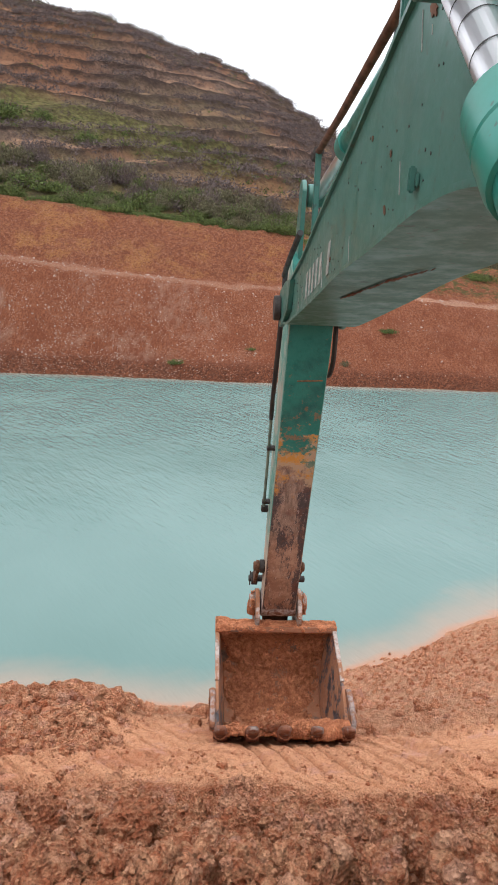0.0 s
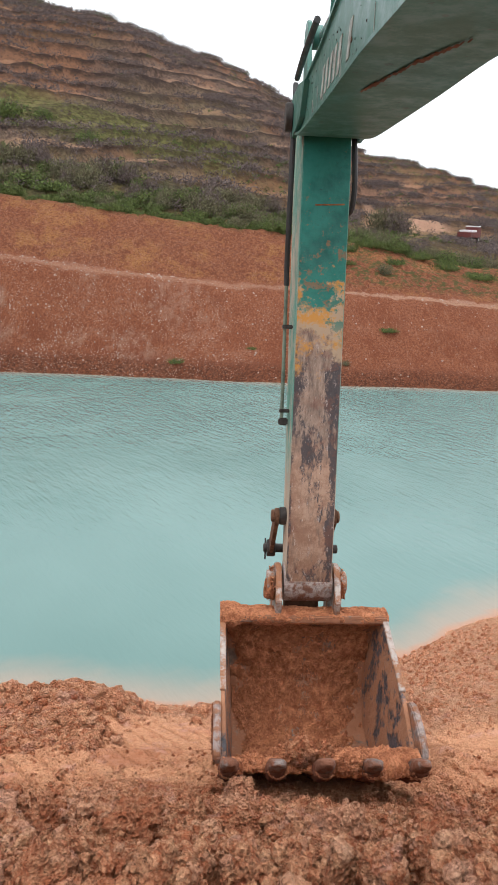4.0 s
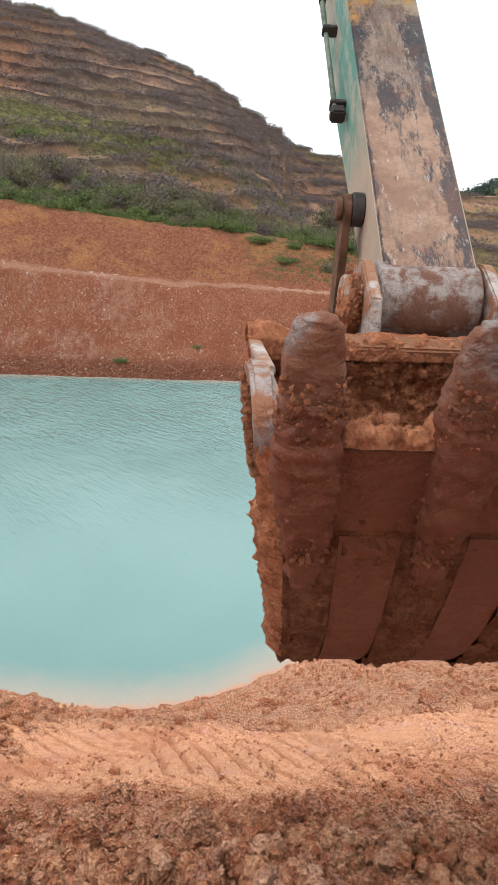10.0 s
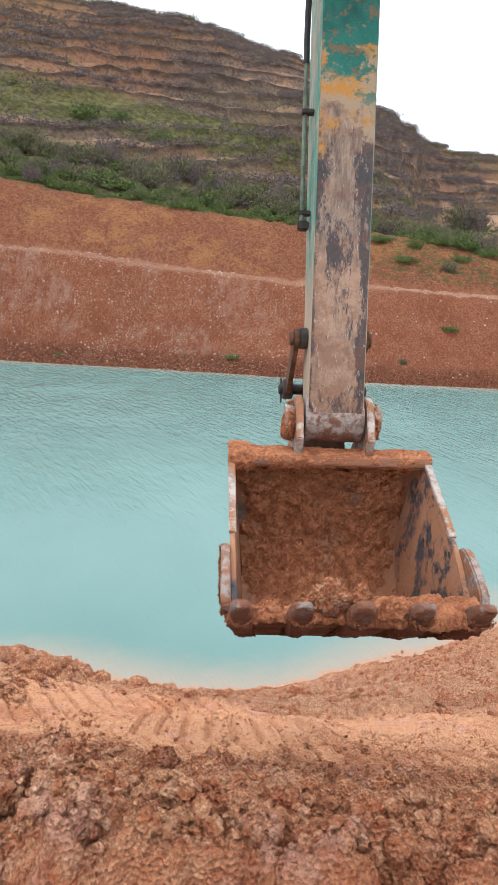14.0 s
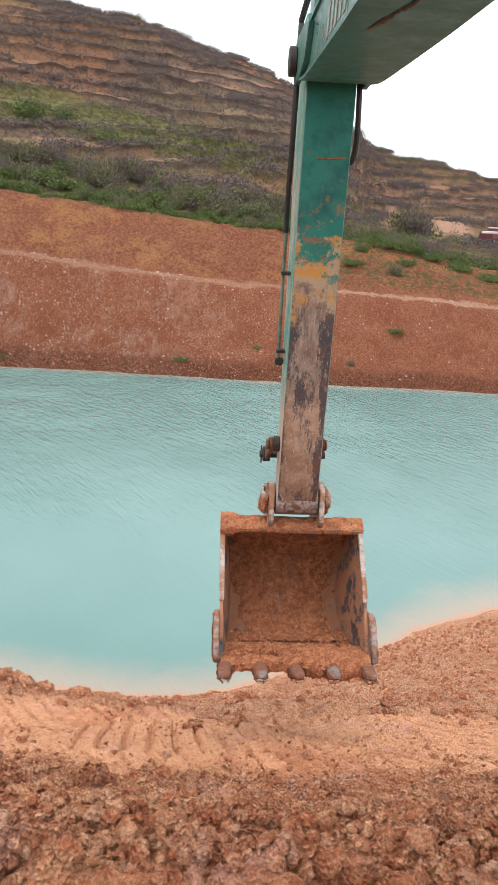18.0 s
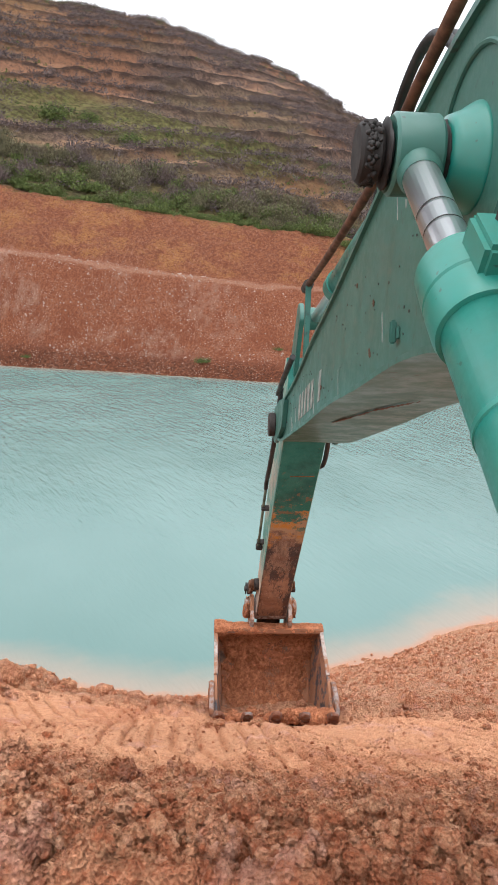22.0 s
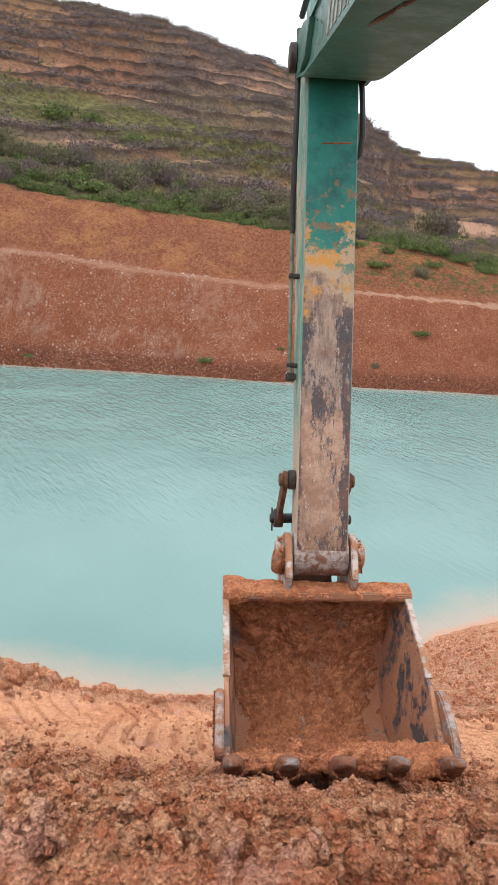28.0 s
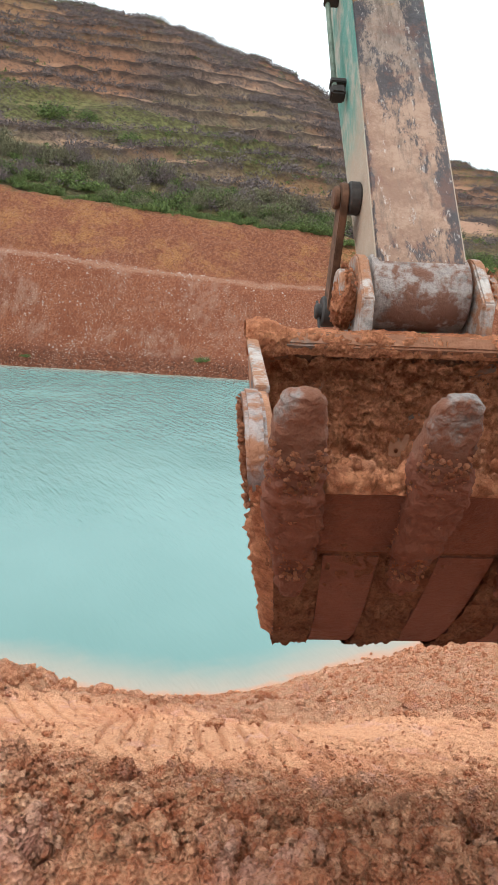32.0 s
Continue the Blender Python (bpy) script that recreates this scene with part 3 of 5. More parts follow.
def bank_lines(x):
    foot = np.interp(x, (-60, -19, -3, 6, 17, 60), (43, 41.4, 40.8, 39.9, 39.7, 37))
    bench = np.interp(x, (-60, -13, -6, 1, 9, 19, 60), (8.5, 6.06, 5.3, 4.75, 4.5, 3.95, 2.5))
    top = np.interp(x, (-60, -24, -15, -7, -3, 4.4, 12, 20, 60), (15, 11.0, 9.5, 8.75, 8.25, 7.7, 7.0, 5.6, 4.2))
    return foot, bench, top


def bank_height(x, y):
    foot, bench, top = bank_lines(x)
    w = y + 0.8 * (fbm(x * 0.25, y * 0.25, 4, 41) - 0.5)
    lower = np.interp((w - foot) / (46.4 - foot), (-3, 0, 0.12, 0.2, 0.9, 1), (-2.4, 0, 0.16, 0.2, 0.97, 1)) * bench
    upper = bench + 0.12 + (top - bench) * np.interp((w - 47.6) / 7.0, (0, 0.1, 0.95, 1), (0, 0.14, 1, 1.02))
    z = np.where(w < 46.4, lower, np.where(w < 47.6, bench + 0.1 * (w - 46.4), upper))
    face = step(w, foot - 0.5, foot + 1)
    z = z + face * (0.4 * (fbm(x * 0.6, y * 0.9, 6, 43, 0.6) - 0.5) + 0.10 * (lumps(x * 1.6, y * 1.6, 44) - 0.5))
    gully = np.abs(fbm(x * 0.9 + 0.25 * y, y * 0.05, 3, 46) - 0.5)
    return z - face * 0.10 * step(gully, 0.06, 0.0)


def bank_marks(x, y, z):
    foot, bench, top = bank_lines(x)
    w = y + 0.8 * (fbm(x * 0.25, y * 0.25, 4, 41) - 0.5)
    bench_line = step(w, 46.1, 46.35) * step(w, 47.6, 47.1)
    return {"upper": step(w, 47.3, 48.2), "bench": bench_line * (0.55 + 0.45 * step(x, 4, 10)), "stony": step(x, 12, -6) * step(w, 47.6, 46) * 0.9 + 0.2, "wet": step(w, foot + 1.6, foot + 0.3),
            "green": step(x, 4.5, 9) * step(w, 47.8, 49) * 0.9 + step(w, 53.6, 55) * 0.6}


RIDGE_A = (-40, -30, -20, -17, -12.5, -10, -6, -3, 0, 2.5, 4.5, 6.4, 9.0, 9.5, 10, 13.15, 14.8, 16.5, 18.7, 19.4, 20.9, 30, 45)
RIDGE_E = (15, 14.2, 13.2, 12.9, 12.35, 12.2, 11.55, 10.6, 9.85, 8.75, 7.8, 6.65, 5.25, 4.6, 4.35, 3.68, 3.45, 3.0, 2.45, 2.1, 1.7, 1.0, 0.5)


def hill_plain(x, y):
    r, az = np.hypot(x, y), np.degrees(np.arctan2(x, y))
    e = np.interp(az, RIDGE_A, RIDGE_E)
    far = 138 + 45 * step(az, 9.2, 9.9)
    ridge = EYE + far * np.tan(np.radians(e))
    foot, bench, top = bank_lines(x)
    start = 55.5 / np.maximum(np.cos(np.radians(az)), 0.3)
    s = np.clip((r - start) / (far - start), 0, 1.8)
    rise = np.interp(s, (0, 0.25, 0.5, 0.8, 1.0, 1.15, 1.8), (0, 0.215, 0.46, 0.82, 1.0, 0.9, 0.2))
    low = np.interp(s, (0, 0.12, 0.35, 0.62, 1.0, 1.15, 1.8), (0, 0.03, 0.13, 0.45, 1.0, 0.9, 0.2))
    right = step(az, 6, 13)
    return top + (ridge - top) * (rise * (1 - right) + low * right), s, az


def hill_step(x, y):
    z, s, az = hill_plain(x, y)
    tall = 2.1
    q = (z + 4.5 * (fbm(x * 0.045, y * 0.045, 5, 51) - 0.5) + 1.1 * (fbm(x * 0.28, y * 0.28, 4, 52) - 0.5)) / tall
    frac = q - np.floor(q)
    return z, s, az, q, frac, tall


def hill_height(x, y):
    z, s, az, q, frac, tall = hill_step(x, y)
    ramp = np.interp(frac, (0, 0.60, 0.66, 0.90, 1), (0, 0.04, 0.14, 0.98, 1.0))
    strong = step(s, 0.0, 0.06) * (0.45 + 0.55 * step(fbm(x * 0.06, y * 0.06, 3, 57), 0.36, 0.56))
    z = z + strong * tall * (ramp - frac)
    return z + step(s, 0, 0.05) * (0.6 * (fbm(x * 0.3, y * 0.3, 5, 53) - 0.5) + 0.3 * (fbm(x * 1.3, y * 1.3, 3, 55) - 0.5))


def hill_marks(x, y, z):
    zz, s, az, q, frac, tall = hill_step(x, y)
    meadow = step(s, 0.20, 0.25) * step(s, 0.42, 0.36) * step(az, 5, 1)
    low = step(s, 0.0, 0.02) * step(s, 0.22, 0.1)
    green = np.maximum.reduce([meadow * 1.0, low * 0.8, step(az, 4, 9) * step(s, 0.55, 0.3) * 0.6, 0.3 * step(fbm(x * 0.05, y * 0.05, 3, 61), 0.45, 0.65)])
    bare = np.maximum.reduce([0.8 * step(fbm(x * 0.045 + 9, y * 0.045, 3, 63), 0.54, 0.66), step(az, 8, 11) * 0.5, step(az, -7, -11) * step(s, 0.45, 0.55) * step(s, 0.92, 0.8) * step(fbm(x * 0.12, y * 0.12, 4, 64), 0.36, 0.5)])
    track = np.exp(-((y - 104 - (x - 26) * 0.45) / 2.6) ** 2) * step(x, 20, 22.5) * step(x, 36, 33) + np.exp(-((y - 111 + (x - 26) * 0.5) / 2.2) ** 2) * step(x, 22, 24) * step(x, 34, 31)
    # the dark edge mask paints shadow lines as well as scrub
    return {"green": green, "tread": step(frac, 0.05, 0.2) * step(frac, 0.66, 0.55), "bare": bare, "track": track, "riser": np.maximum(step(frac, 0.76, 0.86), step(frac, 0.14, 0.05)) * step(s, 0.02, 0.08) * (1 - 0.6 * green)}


WIDE = spaced((-400, -70, 22), (-70, -32, 0.9), (-32, 45, 0.2), (45, 80, 0.9), (80, 400, 22))
tagged(grid_object("embankment", WIDE, spaced((34, 39, 0.8), (39, 55.5, 0.13)), bank_height, bank_marks, BANK),
       "raw red earth cut with a bench, strewn with stones", "embankment")
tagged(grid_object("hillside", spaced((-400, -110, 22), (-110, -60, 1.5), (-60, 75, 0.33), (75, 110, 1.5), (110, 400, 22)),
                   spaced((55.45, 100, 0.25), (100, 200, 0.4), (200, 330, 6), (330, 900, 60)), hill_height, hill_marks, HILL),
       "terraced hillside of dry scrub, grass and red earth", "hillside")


def water_depth(x, y, z):
    near = -near_height(x, y)
    far = 0.13 + np.maximum(0, (bank_lines(x)[0] - y)) * 0.45
    return {"depth": np.clip(np.minimum(near, far) / 1.6, 0, 1)}


tagged(grid_object("water", spaced((-400, -60, 30), (-60, -14, 2), (-14, 16, 0.25), (16, 60, 2), (60, 400, 30)),
                   spaced((9.5, 19, 0.15), (19, 37, 1.2), (37, 45, 0.3)), lambda x, y: x * 0.0, water_depth, WATER),
       "milky turquoise pond water with wind ripples", "water")

# ------------------------------------------------------------------ the excavator
# all lengths from the operator's eye: x to the right, y ahead, z up
MID, HALF_ARM, HALF_BOOM = 0.682, 0.153, 0.195
FOOT, BOOM_LONG, WRIST = Vector((-0.824, -0.257)), 5.758, Vector((3.006, 0.07))
ROOT = Vector((MID, -1.5, -2.35))
CAB_TURN = turned(-3.33, -18.4, -2.77)
ROD_PIN, BARREL_PIN = Vector((2.15, 0.83)), Vector((-0.48, -0.86))
ARM_ROD_PIN, ARM_BARREL_PIN = Vector((-0.66, 0.38)), Vector((1.75, 1.32))
IDLER_PIN, IDLER_LONG, LINK_LONG, LINK_PIN = Vector((2.56, 0.09)), 0.46, 0.44, Vector((-0.06, 0.34))
BUCKET_BARREL_PIN = Vector((0.3, 0.52))
W = 0.54  # half the bucket's width

excavator = tagged(new("excavator"), "weathered green excavator arm with a muddy toothed bucket", "excavator")
boom, arm, bucket = None, None, None


def build_mount():
    """The plates that carry the boom's foot and its cylinders."""
    for x in (-0.27, 0.23):
        part("mount_plate", prism([(0.2, -0.02), (1.4, -0.02), (1.2, 1.6), (0.95, 1.7), (0.8, 2.25), (0.55, 2.25)], x, x + 0.04, 0.01), GREEN, excavator, "green steel mount of the boom")


def outline_strip(points, wide, thick):
    """A flange plate that follows a line of (y, z) points."""
    bm = bmesh.new()
    rows = []
    for i, p in enumerate(points):
        a, b = Vector(points[max(i - 1, 0)]), Vector(points[min(i + 1, len(points) - 1)])
        d = (b - a).normalized()
        n = Vector((-d.y, d.x)) * thick
        q = Vector(p)
        rows.append([bm.verts.new((x, *v)) for x, v in ((-wide, q), (wide, q), (wide, q + n), (-wide, q + n))])
    for r, s in zip(rows, rows[1:]):
        for k in range(4):
            bm.faces.new((r[k], r[(k + 1) % 4], s[(k + 1) % 4], s[k]))
    bm.faces.new(rows[0][::-1])
    bm.faces.new(rows[-1])
    bmesh.ops.recalc_face_normals(bm, faces=bm.faces)
    return bm


def smooth_line(points, n=6):
    """Points along a Catmull-Rom curve."""
    pts = [Vector(p) for p in points]
    out = []
    for i in range(len(pts) - 1):
        a, b, c, d = pts[max(i - 1, 0)], pts[i], pts[i + 1], pts[min(i + 2, len(pts) - 1)]
        for k in range(n):
            t = k / n
            out.append(0.5 * ((2 * b) + (c - a) * t + (2 * a - 5 * b + 4 * c - d) * t * t + (3 * b - a - 3 * c + d) * t ** 3))
    return out + [pts[-1]]


def lump(size, seed, stretch=(1, 1, 1), level=3, deep=0.35, at=(0, 0, 0), bm=None):
    """An irregular clod of earth."""
    own = bmesh.new()
    bmesh.ops.create_icosphere(own, subdivisions=level, radius=1.0)
    off = Vector((seed * 3.1, seed * 1.7, -seed * 2.3))
    for v in own.verts:
        p = v.co.copy()
        k = 0.78 + deep * (0.7 * noise.noise(p * 1.1 + off) + 0.95 * abs(noise.noise(p * 2.4 + off)) + 0.62 * abs(noise.noise(p * 5.6 + off)) + 0.4 * abs(noise.noise(p * 12 + off)) + 0.16 * noise.noise(p * 25 + off))
        v.co = Vector((p.x * stretch[0], p.y * stretch[1], p.z * stretch[2])) * size * k + Vector(at)
    if bm is None:
        return own
    copy = {v: bm.verts.new(v.co) for v in own.verts}
    for f in own.faces:
        bm.faces.new([copy[v] for v in f.verts])
    own.free()
    return bm


def clod_shapes(count, level, deep, seed):
    """A few irregular clods as (points, triangles)."""
    out = []
    for k in range(count):
        bm = lump(1.0, seed + 1.7 * k, (1, 1, 0.8), level, deep)
        bm.verts.ensure_lookup_table()
        pts = np.array([v.co[:] for v in bm.verts], dtype=np.float32)
        tri = np.array([[v.index for v in f.verts] for f in bm.faces], dtype=np.int32)
        bm.free()
        out.append((pts, tri))
    return out


def joined(name, pieces, material, smooth=False):
    """One mesh out of many (points, faces) pieces, all faces with the same number of corners."""
    pts = np.concatenate([p for p, f in pieces])
    starts = np.cumsum([0] + [len(p) for p, f in pieces[:-1]])
    faces = np.concatenate([f + s for (p, f), s in zip(pieces, starts)]).astype(np.int32)
    k = faces.shape[1]
    me = bpy.data.meshes.new(name)
    me.vertices.add(len(pts))
    me.vertices.foreach_set("co", pts.astype(np.float32).ravel())
    me.loops.add(faces.size)
    me.loops.foreach_set("vertex_index", faces.ravel())
    me.polygons.add(len(faces))
    me.polygons.foreach_set("loop_start", np.arange(0, faces.size, k, dtype=np.int32))
    me.polygons.foreach_set("loop_total", np.full(len(faces), k, dtype=np.int32))
    if smooth:
        me.polygons.foreach_set("use_smooth", np.ones(len(faces), dtype=bool))
    me.update(calc_edges=True)
    me.materials.append(material)
    return me


def spin(rng):
    a, b, c = rng.uniform(0, 2 * np.pi, 3)
    return np.array((Matrix.Rotation(a, 3, "Z") @ Matrix.Rotation(b, 3, "X") @ Matrix.Rotation(c, 3, "Y")), dtype=np.float32)


def crumb_part(name, spots, material, parent, label, seed=1):
    """Small crumbs of mud at (place, size) spots, joined into one part."""
    g = np.random.default_rng(seed)
    pieces = []
    for p, r in spots:
        pts, tri = (MUD_CRUMBS if r > 0.011 else MUD_GRAINS)[g.integers(6)]
        pieces.append((pts @ spin(g).T * r + np.array(p, dtype=np.float32), tri))
    ob = new(name, joined(name, pieces, material))
    ob.parent = parent
    return tagged(ob, label, kind="stuff")


def loft(rows, x, rough=0.0, sides=40):
    """A rounded bar through rows of (centre, half width, half thickness), its skin uneven by rough."""
    fine = []
    for (c0, w0, t0), (c1, w1, t1) in zip(rows, rows[1:]):
        for k in range(10):
            u = k / 10
            fine.append((Vector(c0).lerp(Vector(c1), u), w0 + (w1 - w0) * u, t0 + (t1 - t0) * u))
    fine.append((Vector(rows[-1][0]), rows[-1][1], rows[-1][2]))
    bm = bmesh.new()
    rings = []
    for i, (c, hw, ht) in enumerate(fine):
        d = (fine[min(i + 3, len(fine) - 1)][0] - fine[max(i - 3, 0)][0]).normalized()
        nn = Vector((-d.y, d.x))
        ring = []
        for k in range(sides):
            u = 2 * math.pi * k / sides
            cx, cz = math.cos(u), math.sin(u)
            sx, sz = math.copysign(abs(cx) ** 0.6, cx) * hw, math.copysign(abs(cz) ** 0.6, cz) * ht
            p = Vector((x + sx, *(c + nn * sz)))
            h = rough * (0.8 * noise.fractal(p * 14, 0.6, 2.1, 4) + 0.9 * abs(noise.noise(p * 36)) + 0.8 * abs(noise.noise(p * 80)) - 0.3)
            ring.append(bm.verts.new(p + Vector((cx, *(nn * cz))) * h))
        rings.append(ring)
    for r, s in zip(rings, rings[1:]):
        for k in range(sides):
            bm.faces.new((r[k], r[(k + 1) % sides], s[(k + 1) % sides], s[k]))
    bm.faces.new(rings[0][::-1])
    bm.faces.new(rings[-1])
    bmesh.ops.recalc_face_normals(bm, faces=bm.faces)
    return bm


def read_line(line, u):
    """The point at share u of a list of points."""
    k = min(max(u, 0.0), 1.0) * (len(line) - 1)
    i = min(int(k), len(line) - 2)
    return line[i].lerp(line[i + 1], k - i)


def crumbly(p, scale=1.0):
    """Crumb-like unevenness of caked mud at a point, about -1 to 1.5."""
    q = p * scale
    return 0.7 * noise.fractal(q * 9, 0.7, 2.1, 4) + 0.6 * abs(noise.noise(q * 30)) + 0.5 * abs(noise.noise(q * 62)) + 0.3 * noise.noise(q * 120)


def crust(place, out, nu, nv, thick):
    """A crust of mud: a sheet over place(u, v), raised along out(u, v) by thick(u, v), sunk where that is negative."""
    bm = bmesh.new()
    rows = [[bm.verts.new(place(i / nu, k / nv) + out(i / nu, k / nv) * thick(i / nu, k / nv, place(i / nu, k / nv))) for k in range(nv + 1)] for i in range(nu + 1)]
    for r, s in zip(rows, rows[1:]):
        for k in range(nv):
            bm.faces.new((r[k], r[k + 1], s[k + 1], s[k]))
    bmesh.ops.recalc_face_normals(bm, faces=bm.faces)
    return bm


MUD_CRUMBS, MUD_GRAINS = clod_shapes(6, 2, 0.6, 200.0), clod_shapes(6, 1, 0.6, 230.0)


def build_boom():
    global boom
    low = smooth_line([(5.6, -0.078), (5.3, -0.05), (4.75, 0.05), (4.08, 0.178), (3.55, 0.285), (3.0, 0.372), (2.7, 0.425), (2.45, 0.462), (2.2, 0.476), (1.95, 0.45), (1.6, 0.35), (1.1, 0.15), (0.35, -0.2), (0.0, -0.26)], 5)
    top = smooth_line([(0.0, 0.25), (0.5, 0.5), (1.15, 0.92), (1.7, 1.09), (2.15, 1.1), (2.69, 0.99), (3.15, 0.85), (3.65, 0.69), (4.2, 0.535), (4.8, 0.34), (5.2, 0.235), (5.6, 0.14)], 5)
    ends = [(-0.18, 0.18), (-0.26, 0.0), (-0.18, -0.18)]
    tip = [(5.80, 0.115), (5.87, 0.0), (5.79, -0.085)]
    side = [tuple(p) for p in top] + tip + [tuple(p) for p in low] + [p for p in ends[::-1]]
    boom = part("boom", prism(side, -HALF_BOOM, HALF_BOOM), GREEN, excavator, "green enamelled boom, dusty and scuffed")
    part("lower_flange", outline_strip([tuple(p) for p in low[:-3]], HALF_BOOM + 0.026, 0.016), GREEN, boom)
    part("upper_flange", outline_strip([tuple(p) for p in top[2:]], HALF_BOOM + 0.014, 0.016), GREEN, boom)
    for x in (-1, 1):
        cheek = arc(5.758, 0.0, 0.13, -115, 90, 14) + [(5.5, 0.19), (5.2, 0.21), (5.3, 0.02), (5.5, -0.06)]
        a, b = sorted((x * HALF_BOOM, x * (HALF_BOOM + 0.03)))
        part("tip_cheek", prism(cheek, a, b, 0.004), GREEN, boom)
        part("pivot_cap", pin(5.758, 0.0, *sorted((x * (HALF_BOOM + 0.03), x * (HALF_BOOM + 0.075))), 0.085), IRON, boom, "black greasy pivot cap")
        part("rod_pin_boss", tube([(x * v, *ROD_PIN) for v in (0.19, 0.2, 0.212, 0.226, 0.24, 0.252, 0.256)], [0.105, 0.103, 0.096, 0.086, 0.08, 0.075, 0.06], 40), TEAL, boom, "teal cast boss, greasy at the rim", True)
        part("rod_pin_cap", pin(*ROD_PIN, *sorted((x * 0.375, x * 0.42)), 0.056), GREASE, boom, "pin end smeared with black grease")
    part("side_lug", box(-HALF_BOOM - 0.01, -HALF_BOOM, 2.60, 2.645, 0.50, 0.535, 0.004), GREEN, boom)
    part("side_lug", box(-HALF_BOOM - 0.026, -HALF_BOOM - 0.006, 2.612, 2.633, 0.488, 0.55, 0.005), GREEN, boom)
    part("weld_ring", tube([(-HALF_BOOM - 0.003, ROD_PIN.x + 0.20 * math.cos(u), ROD_PIN.y + 0.20 * math.sin(u)) for u in (2 * math.pi * k / 48 for k in range(49))], 0.006, 6), GREEN, boom)
    g = random.Random(77)
    for cy, cz, along_, size in ((2.52, 0.97, 0.10, 0.030), (2.40, 0.86, 0.09, 0.026), (2.62, 0.90, 0.05, 0.018), (2.93, 0.62, 0.012, 0.01), (3.9, 0.33, 0.012, 0.012), (3.2, 0.7, 0.01, 0.008), (2.95, 0.47, 0.02, 0.008)):
        pts = []
        for k in range(22):
            u = 2 * math.pi * k / 22
            r = 0.55 + 0.75 * g.random()
            pts.append((cy + along_ * r * math.cos(u) * 0.5 + 0.9 * size * r * math.sin(u), cz + 0.6 * along_ * r * math.cos(u) - 0.5 * size * r * math.sin(u)))
        part("rust_scab", prism(pts, -HALF_BOOM - 0.0035, -HALF_BOOM - 0.0005), RUST, boom, "rust patch where the paint has flaked")
    for k in range(14):
        s, h = g.uniform(2.6, 5.0), g.uniform(0.02, 0.12)
        base = 0.47 - (s - 2.45) * 0.19 + g.uniform(0.03, 0.5) * (1 - (s - 2.6) / 2.9)
        part("scratch", prism([(s, base), (s + 0.004, base), (s + 0.004 + 0.25 * h, base + h), (s + 0.001 + 0.25 * h, base + h)], -HALF_BOOM - 0.0025, -HALF_BOOM - 0.0005), PALE, boom)
    # worn lettering as plain bars along the side
    for k in range(7):
        s = 3.92 + 0.115 * k
        base = 0.272 - (s - 3.92) * 0.205
        if k == 1:
            continue
        part("letter_bar", prism([(s, base), (s + 0.058, base - 0.014), (s + 0.046, base + 0.125), (s - 0.012, base + 0.139)], -HALF_BOOM - 0.003, -HALF_BOOM - 0.0005), PALE, boom, "worn pale painted letter")
    # long pipe over the top and its clamps
    part("boom_pipe", tube([(-0.17, 4.72, 0.86), (-0.17, 4.0, 0.925), (-0.17, 3.1, 1.03), (-0.16, 2.7, 1.17), (-0.15, 2.3, 1.28)], 0.017, 12), RUST, boom, "rusty brown hydraulic pipe", True)
    part("pipe_union", tube([(-0.17, 4.78, 0.85), (-0.17, 4.68, 0.864)], 0.03, 8), IRON, boom, "dark pipe union")
    part("pipe_clamp", box(-0.185, -0.155, 4.66, 4.69, 0.36, 0.86, 0.006), GREEN, boom)
    part("pipe_clamp", box(-0.185, -0.155, 3.0, 3.03, 0.88, 1.06, 0.006), GREEN, boom)
    for dx in (-0.1, -0.06):
        part("boom_hose", tube(smooth_line([(dx, 2.5, 1.16), (dx, 2.8, 1.34), (dx, 3.1, 1.3), (dx, 3.35, 1.12), (dx, 3.45, 0.9)], 8), 0.016, 10), RUBBER, boom, "black rubber hose", True)
    # a long scrape through the paint under the boom
    chance = random.Random(2)
    scrape = bmesh.new()
    for k in range(22):
        s = 3.25 + 0.038 * k
        w = 0.009 * chance.random() ** 1.5 * min(1, k / 5, (22 - k) / 5) + 0.0025
        x = 0.06 - 0.008 * k + chance.uniform(-0.003, 0.003)
        w *= 1.7
        z = float(np.interp(s, (3.0, 3.55, 4.08, 4.75), (0.372, 0.285, 0.178, 0.05))) - 0.0205
        face = [scrape.verts.new(v) for v in ((x - w, s, z), (x + w, s + 0.008, z), (x + w, s + 0.05, z - 0.009), (x - w, s + 0.044, z - 0.008))]
        scrape.faces.new(face)
    part("paint_scrape", scrape, RUST, boom, "rusty scrape through the paint")
    g = random.Random(4)
    for k in range(70):
        s, f = g.uniform(2.4, 5.3), g.uniform(0.15, 0.9)
        low, high = 0.475 - (s - 2.2) * 0.175, 1.05 - (s - 2.2) * 0.275
        part("paint_chip", tube([(-HALF_BOOM - 0.002, s, low + f * (high - low)), (-HALF_BOOM + 0.002, s, low + f * (high - low))], g.uniform(0.002, 0.005), 6), IRON, boom)
    part("tip_hose", tube(smooth_line([(-HALF_BOOM - 0.02, 4.9, 0.47), (-HALF_BOOM - 0.03, 5.2, 0.36), (-HALF_BOOM - 0.025, 5.5, 0.28), (-HALF_BOOM - 0.02, 5.72, 0.22)], 8), 0.018, 8), RUBBER, boom, "black rubber hose")


